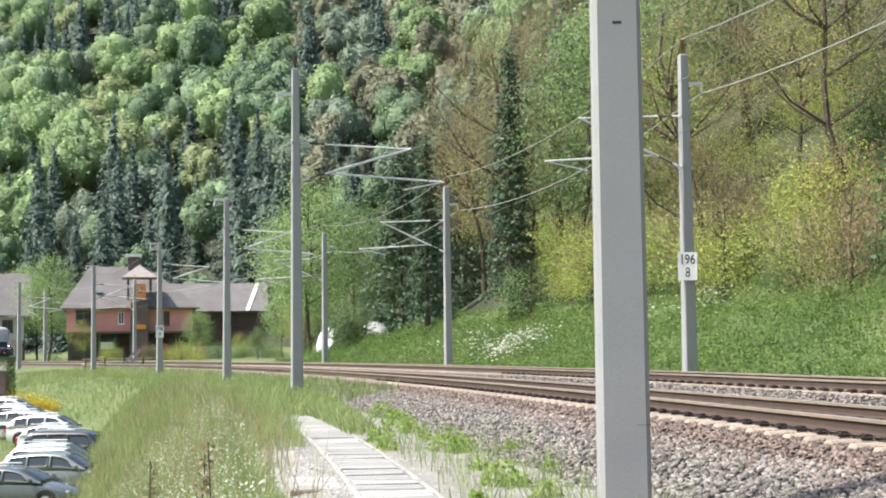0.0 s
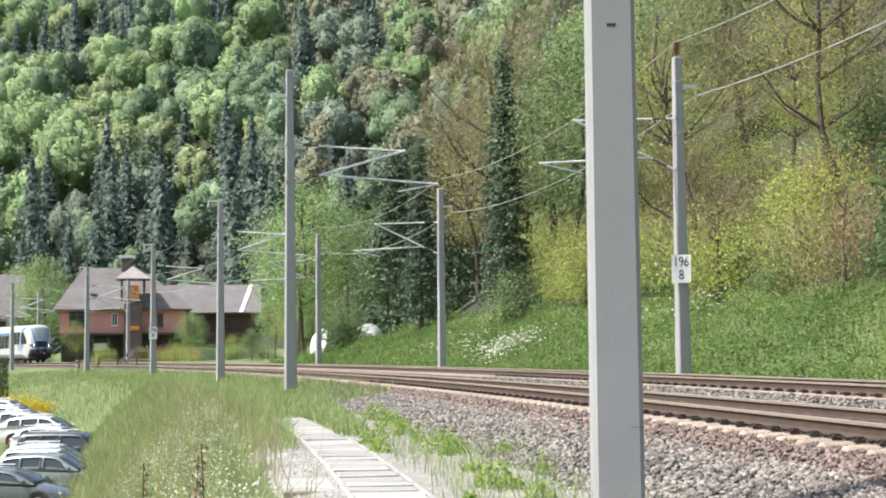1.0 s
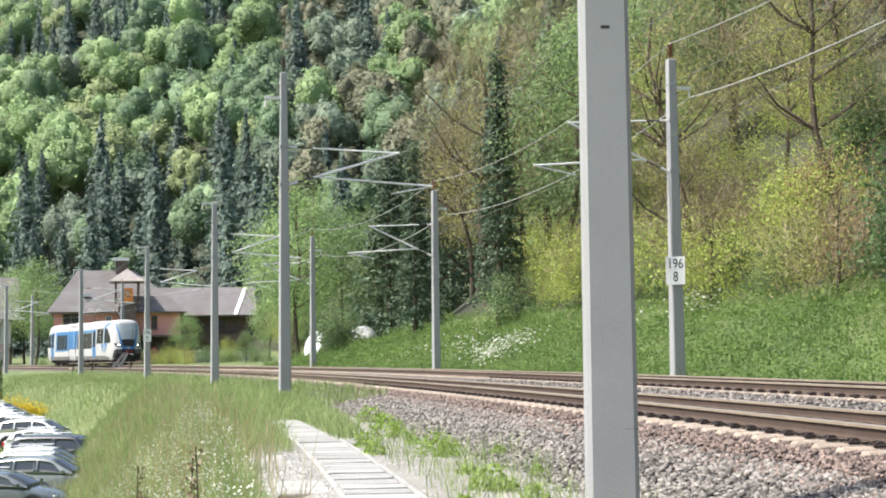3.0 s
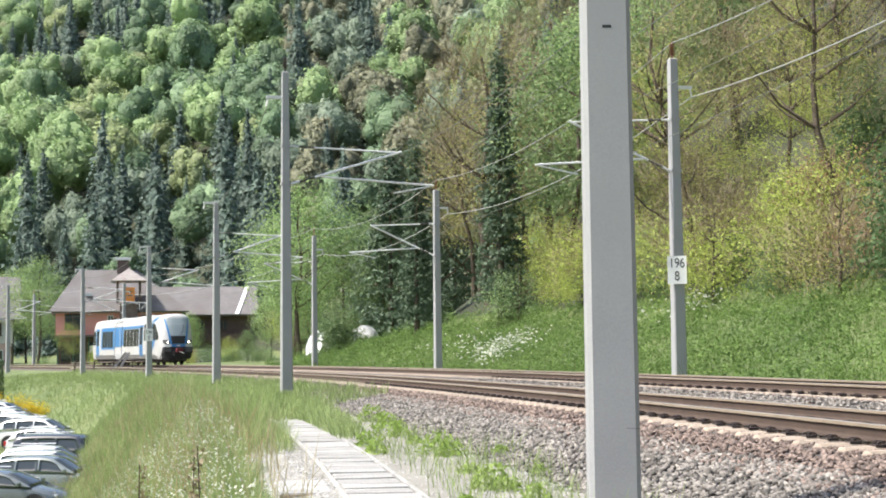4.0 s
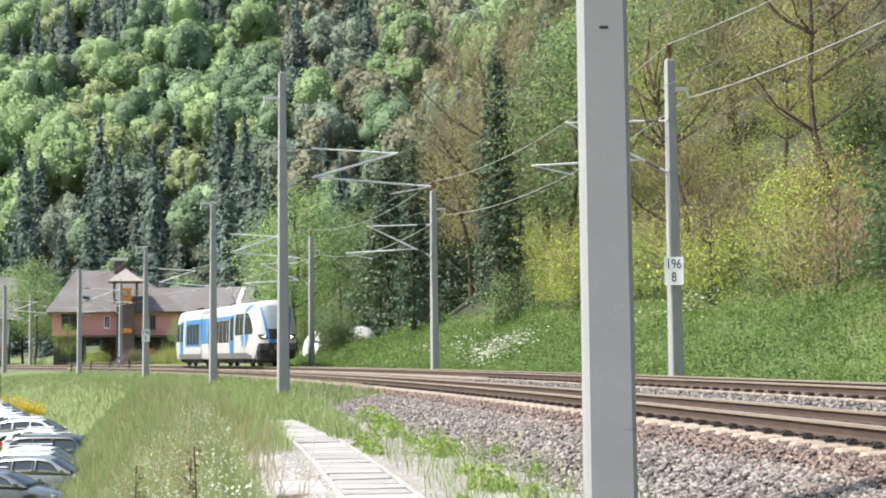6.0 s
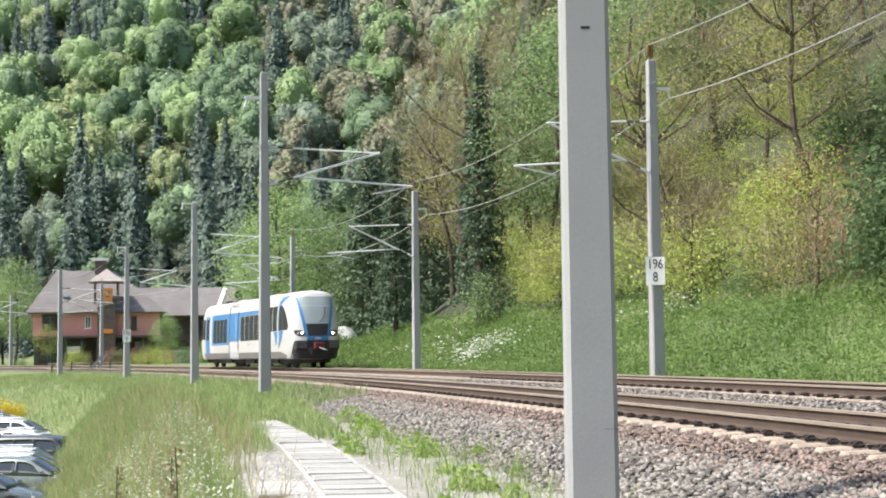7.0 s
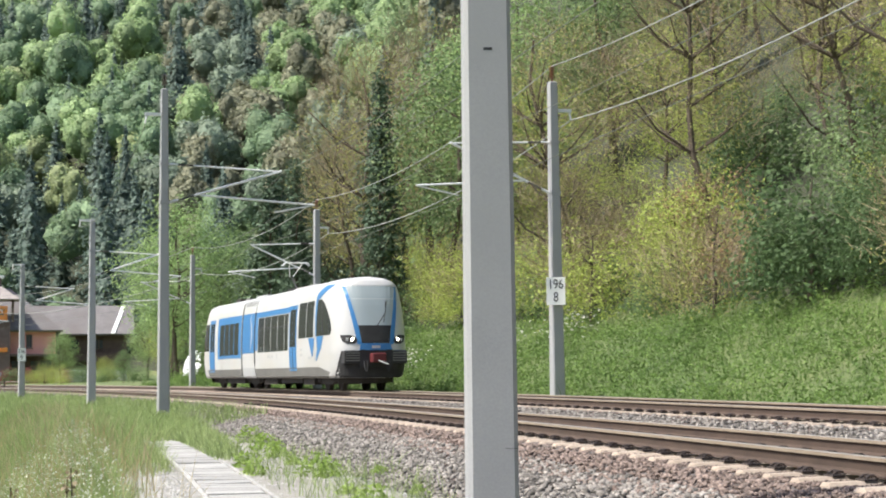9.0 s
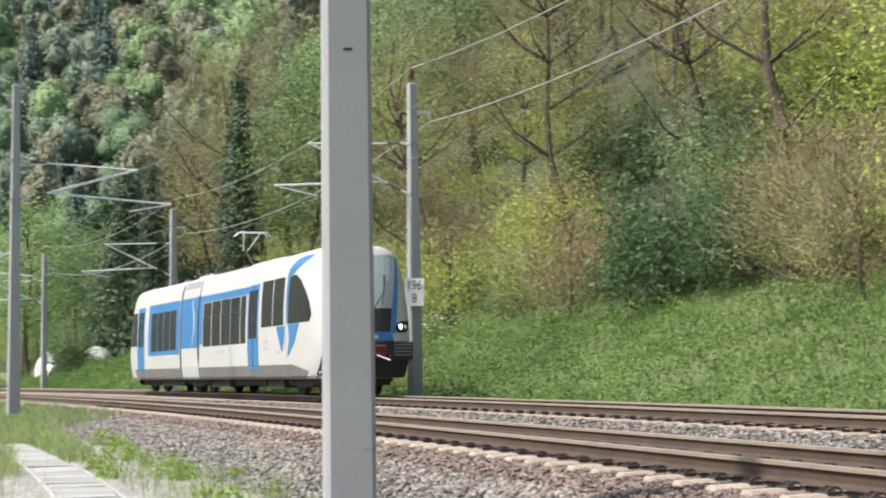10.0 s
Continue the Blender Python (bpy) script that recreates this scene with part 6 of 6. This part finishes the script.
def build_inn():
    t = thing("inn", pose(-37.8, 181.0, -0.1, 0, 0, 12), label="salmon-red inn with large grey hipped roof and pointed turret", category="building")
    bm = bmesh.new()
    box(bm, -7.4, 7.5, 0, 11, 3.7, 6.6)
    part("upper_wall", bm, M_REDW, t)
    bm = bmesh.new()
    box(bm, -7.3, 7.4, 1.6, 10.8, -0.5, 3.68)
    part("ground_floor_wall", bm, M_WOOD, t)
    bm = bmesh.new()
    box(bm, -7.6, 7.7, -1.3, 1.8, 3.45, 3.66)
    part("gallery_canopy", bm, M_STONEW, t)
    for k in range(9):
        bm = bmesh.new()
        box(bm, -7.2 + 1.8 * k, -7.02 + 1.8 * k, -1.1, -0.92, -0.4, 3.45)
        part("gallery_post", bm, M_GREENP if k < 5 else M_WOOD, t)
    for x0, x1 in ((-6.8, -4.0), (-3.6, -1.2), (2.4, 4.0), (4.6, 7.0)):
        bm = bmesh.new()
        box(bm, x0, x1, 1.5, 1.56, 0.6, 2.9)
        part("shop_window", bm, M_CGLASS, t)
    bm = bmesh.new()
    box(bm, -3.4, -1.9, -1.25, -1.15, 1.55, 2.4)
    part("menu_board", bm, M_PLASTER, t)
    rf = part("roof", mesh_of(roof_hip(-8.2, 8.3, -0.9, 11.9, 6.5, 11.8, -4.8, 2.2)), M_SLATE, t)
    bm = bmesh.new()
    box(bm, -0.2, 1.2, 4.9, 6.1, 10.6, 13.0)
    ch = part("chimney", bm, M_STONEW, rf)
    bm = bmesh.new()
    box(bm, -0.5, 1.5, 4.6, 6.4, 13.0, 13.35)
    part("chimney_cap", bm, M_WHITE, ch, "white chimney cap")
    bm = bmesh.new()
    box(bm, -4.0, -3.2, 1.0, 1.4, 8.4, 8.75)
    part("skylight", bm, M_CLAMP, rf)
    window(t, -5.4, 5.3, 1.9, 1.9, 0, M_STONEW)
    window(t, -1.0, 5.3, 0.7, 1.5, 0, M_WHITE)
    window(t, 4.4, 5.2, 0.7, 1.6, 0, M_STONEW)
    # turret
    tw = part("turret", mesh_of(box(bmesh.new(), 0.1, 2.2, -1.6, 0.9, -0.4, 7.4)), M_STONEW, t, "dark stone turret")
    for x in (-0.3, 2.35):
        for y in (-2.0, 0.65):
            part("turret_post", box(bmesh.new(), x, x + 0.25, y, y + 0.25, 7.4, 10.2), M_WOOD, tw)
    bm = bmesh.new()
    apex = Vector((1.15, -0.55, 11.7))
    cs = [Vector((-0.95, -2.7, 10.1)), Vector((3.25, -2.7, 10.1)), Vector((3.25, 1.6, 10.1)), Vector((-0.95, 1.6, 10.1))]
    for i in range(4):
        slab_roof(bm, [cs[i], cs[(i + 1) % 4], apex], 0.14)
    part("turret_roof", bm, mat("pale_lichen_shingle", (0.26, 0.23, 0.22), (0.38, 0.34, 0.32), rough=0.9, scale=2, fine=12, bump=0.3), tw)
    bm = bmesh.new()
    box(bm, 0.5, 1.85, -2.16, -2.03, 7.6, 9.3, bevel=0.03)
    sg = part("orange_sign", bm, M_ORANGE, tw, "orange sign with illegible marks")
    for k in range(2):
        part("sign_mark", box(bmesh.new(), 0.8, 1.5, -2.19, -2.165, 8.75 - 0.5 * k, 8.87 - 0.5 * k), M_GREENP, sg)
    bm = bmesh.new()
    box(bm, 0.5, 1.9, -2.2, -2.03, 3.9, 4.4, bevel=0.03)
    part("orange_sign", bm, M_ORANGE, tw)
    # wing
    w = thing("inn_annex", pose(-27.4, 193.0, 1.0, 0, 0, 8), label="timber annex with grey roof and white verge board", category="building")
    part("wall", box(bmesh.new(), -8, 4.0, 0, 9, 0.8, 5.3), M_WOOD, w)
    part("base_wall", box(bmesh.new(), -8, 4.0, -0.6, 9, -2, 0.6), M_PLASTER, w)
    part("balcony", box(bmesh.new(), -8, 4.2, -1.4, 0.0, 1.8, 2.7), M_WOOD, w)
    part("roof", mesh_of(roof_gable(-9.5, 4.9, -1.2, 10.2, 5.2, 9.0)), M_SLATE, w)
    bm = bmesh.new()
    slab_roof(bm, [(2.0, -1.3, 5.28), (2.5, -1.3, 5.28), (3.9, 4.5, 9.08), (3.4, 4.5, 9.08)], 0.1)
    part("verge_board", bm, M_WHITE, w, "white verge board")
    for x in (-5.5, -2.5, 0.5):
        window(w, x, 3.9, 1.2, 1.3, 0, M_WOOD)
    # house on the other side
    h = thing("house", pose(-66.0, 212.0, -0.2, 0, 0, 17) @ Matrix.Diagonal((1.25, 1.25, 1.25, 1)), label="pale rendered house with broad dark roof", category="building")
    part("wall", box(bmesh.new(), -8, 5.2, 0, 9, 2.6, 5.6), M_PLASTER, h)
    part("ground_floor_wall", box(bmesh.new(), -8, 5.0, 0.1, 9, -0.5, 2.58), M_PINK, h)
    part("roof", mesh_of(roof_gable(-9, 6.2, -1.0, 10, 5.4, 10.4)), M_SLATE, h)
    for x in (-2.5, 0.5, 3.4):
        window(h, x, 4.2, 1.2, 1.4, 0, M_WOOD)
        window(h, x + 0.2, 1.3, 1.2, 1.2, 0.1, M_WHITE)


def roof_hip(x0, x1, y0, y1, ze, zr, rx0, rx1):
    bm = bmesh.new()
    ym = (y0 + y1) / 2
    a, b, c, d = (x0, y0, ze), (x1, y0, ze), (x1, y1, ze), (x0, y1, ze)
    r0, r1 = (rx0, ym, zr), (rx1, ym, zr)
    for f in ((a, b, r1, r0), (b, c, r1), (c, d, r0, r1), (d, a, r0)):
        slab_roof(bm, f, 0.25)
    return bm


def roof_gable(x0, x1, y0, y1, ze, zr):
    bm = bmesh.new()
    ym = (y0 + y1) / 2
    slab_roof(bm, [(x0, y0, ze), (x1, y0, ze), (x1, ym, zr), (x0, ym, zr)], 0.25)
    slab_roof(bm, [(x1, y1, ze), (x0, y1, ze), (x0, ym, zr), (x1, ym, zr)], 0.25)
    for x in (x0 + 0.9, x1 - 0.9):
        v = [bm.verts.new(p) for p in ((x, y0 + 0.8, ze), (x, y1 - 0.8, ze), (x, ym, zr - 0.3))]
        bm.faces.new(v)
    return bm


build_inn()


# ---------------------------------------------------------------- small things in the valley
M_TENT = mat("white_tarpaulin", (0.66, 0.68, 0.70), (0.80, 0.81, 0.82), rough=0.6, scale=1.5, fine=9, bump=0.3, dist=0.05)
M_NET = mat("grey_shade_net", (0.34, 0.35, 0.34), (0.46, 0.47, 0.46), rough=0.9, scale=1, fine=30, bump=0.3)


def tunnel(x, y, yaw, w, ln, h, material, label):
    a, o = polar(x, y)
    bm = bmesh.new()
    rings = []
    for k in range(9):
        yy = ln * k / 8
        e = math.sqrt(1 - ((k - 4) / 4.3) ** 2)
        sag = 0.04 * math.sin(k * 3.1)
        rings.append([bm.verts.new((e * w / 2 * math.cos(math.pi * i / 12), yy, e * (h + sag) * math.sin(math.pi * i / 12) ** 0.8)) for i in range(13)])
    for p, q in zip(rings, rings[1:]):
        for i in range(12):
            bm.faces.new((p[i], p[i + 1], q[i + 1], q[i]))
    bm.faces.new(rings[0]), bm.faces.new(rings[-1][::-1])
    t = thing("garden_tunnel", pose(x, y, float(lift(o, a)) + 0.02, 0, 0, yaw), label=label, category="tent")
    part("cover", bm, material, t, smooth_faces=True)
    for k in (2, 4, 6):
        bm = bmesh.new()
        e = math.sqrt(1 - ((k - 4) / 4.3) ** 2)
        for i in range(12):
            q = [Vector((e * (w / 2 + 0.03) * math.cos(math.pi * j / 12), ln * k / 8, e * (h + 0.03) * math.sin(math.pi * j / 12) ** 0.8)) for j in (i, i + 1)]
            tube(bm, q[0], q[1], 0.03, n=5)
        part("hoop", bm, M_GALV, t)


tunnel(-8.05, 111.6, 15, 2.2, 3.0, 1.8, M_TENT, "white tarpaulin garden tunnel beside the bush")
tunnel(-4.9, 111.6, 10, 2.3, 3.2, 1.4, M_NET, "grey net-covered garden tunnel")
plant(("gorse", 0), -23.9, 86.0, 1.0, 20)
plant(("gorse", 0), -22.9, 86.4, 0.7, 130)


def build_hedge():
    rng = np.random.default_rng(77)
    n = 9000
    p = rng.uniform(-1, 1, (n, 3))
    k = rng.integers(0, 3, n)
    p[np.arange(n), k] = np.sign(p[np.arange(n), k]) * rng.uniform(0.85, 1.03, n)
    out = p / np.linalg.norm(p, axis=1)[:, None]
    me = tris_mesh("foliage", rng_cards(rng, p * np.array([2.6, 0.7, 1.5]), 0.13, out=out))
    me.materials.append(L_HEDGE)
    a, o = polar(-29.0, 92.0)
    t = thing("hedge", pose(-29.0, 92.0, float(lift(o, a)), 0, 0, 14), label="dark green clipped hedge beside the car park", category="hedge")
    part("foliage", me, None, t, m=pose(0, 0, 1.5))
    bm = bmesh.new()
    for x in (-2, -1, 0, 1, 2):
        tube(bm, (x, 0, -0.2), (x * 1.1, 0.1, 2.2), 0.06, 0.03, 6)
    part("stems", bm, M_BARK, t)


L_HEDGE = leaf_mat("clipped_hedge_leaves", (0.06, 0.11, 0.045), (0.12, 0.18, 0.075))
build_hedge()


def build_pillar():
    t = thing("gate_pillar", pose(-25.3, 86.3, -2.95), label="grey stone gate pillar beside the car park", category="pillar")
    part("shaft", box(bmesh.new(), -0.24, 0.24, -0.24, 0.24, 0, 2.85, bevel=0.02), M_STONEW, t)
    part("cap", box(bmesh.new(), -0.3, 0.3, -0.3, 0.3, 2.85, 2.95, bevel=0.02), M_CONC, t)


build_pillar()


def build_fence():
    """Tumbledown rail fence and gate at the foot of the line."""
    t = thing("timber_fence", pose(-30.5, 128.0, -0.6, 0, 0, 14), label="weathered timber rail fence leaning beside the line", category="fence")
    for k in range(5):
        part("post", tube(bmesh.new(), (1.6 * k, 0, 0), (1.6 * k + 0.05, 0, 1.2), 0.07, 0.06, 7), M_BARK, t)
    for z in (0.55, 1.0):
        part("rail", tube(bmesh.new(), (-0.3, 0, z), (6.8, 0.05, z + 0.06), 0.05, 0.04, 7), M_SLEEPER, t)
    part("leaning_board", box(bmesh.new(), -0.1, 0.1, -0.05, 0.05, -0.4, 2.1, m=pose(3.0, -0.3, 0.2, 0, 38, 0)), M_CONC, t)
    part("leaning_board", box(bmesh.new(), -0.1, 0.1, -0.05, 0.05, -0.4, 1.9, m=pose(3.6, -0.4, 0.2, 0, 30, 0)), M_CONC, t)


build_fence()


def build_garden():
    rng = np.random.default_rng(9)
    m = leaf_mat("dark_red_flowers", (0.22, 0.06, 0.07), (0.36, 0.13, 0.12))
    for k, (x, y, s) in enumerate(((-33.5, 168.0, 0.8), (-31.5, 168.8, 0.7), (-29.5, 169.4, 0.65), (-27.5, 170.0, 0.6))):
        key = ("redbush", k % 2)
        if key not in TREE_BOOK:
            tree_proto(key, 3.0, 1.7, "shrub", 900, 0.2, m, 4, 90 + k, "flowering_bush", "dark red flowering bush before the inn", "shrub")
        plant(key, x, y, s, 50 * k, group="bushes before the inn")
    # cars and tables read as pale streaks beyond the line
    for k, x in enumerate((-27.5, -25.8)):
        t = thing("garden_table", pose(x, 171.5 + k, 0.1), label="white garden table before the inn", category="table")
        part("tabletop", box(bmesh.new(), -0.8, 0.8, -0.4, 0.4, 0.72, 0.78, bevel=0.01), M_WHITE, t)
        for sx in (-0.7, 0.7):
            for sy in (-0.3, 0.3):
                part("leg", tube(bmesh.new(), (sx, sy, 0), (sx, sy, 0.72), 0.03, n=6), M_GALV, t)
    for k in range(34):
        x, y = rng.uniform(-52, -14), rng.uniform(148, 184)
        if (-46 < x < -26 and y > 172) or polar(x, y)[1] < SP + 4.5:
            continue
        plant(("yshrub" if k % 3 else "shrub", k % 2), x, y, rng.uniform(0.35, 0.8), rng.uniform(0, 360), group="garden shrubs in the valley")


build_garden()


# ---------------------------------------------------------------- what moves
# seconds, metres along the curve of the railcar's tip
RUN = [(0.0, 232.9), (0.5, 223.9), (1.0, 215.0), (1.5, 206.2), (2.0, 197.7), (2.5, 189.2), (3.0, 180.9), (3.5, 172.7), (4.0, 164.6), (4.5, 156.8), (5.0, 149.0), (5.5, 141.5), (6.0, 134.2), (6.5, 127.1), (7.0, 120.2), (7.5, 113.4), (8.0, 106.7), (8.5, 99.9), (9.0, 92.9), (9.5, 85.8), (10.0, 78.5)]


def motions():
    rows = []
    for t, a in RUN:
        f = a / R
        rows.append((t, pose(CX + RT * math.cos(f), CY + RT * math.sin(f), FZ, 0, 0, math.degrees(f))))
    walk(railcar, rows)
    ts, aa = [r[0] for r in RUN], [r[1] for r in RUN]
    for w, u in wheelsets:
        rest = Matrix.Translation(B(u, 0, 0.43)) @ pose(0, 0, 0, 0, 0, math.degrees(u / R))
        walk(w, [(k / 30, rest @ pose(0, 0, 0, math.degrees((RUN[0][1] - float(np.interp(k / 30, ts, aa))) / 0.43))) for k in range(301)])


motions()
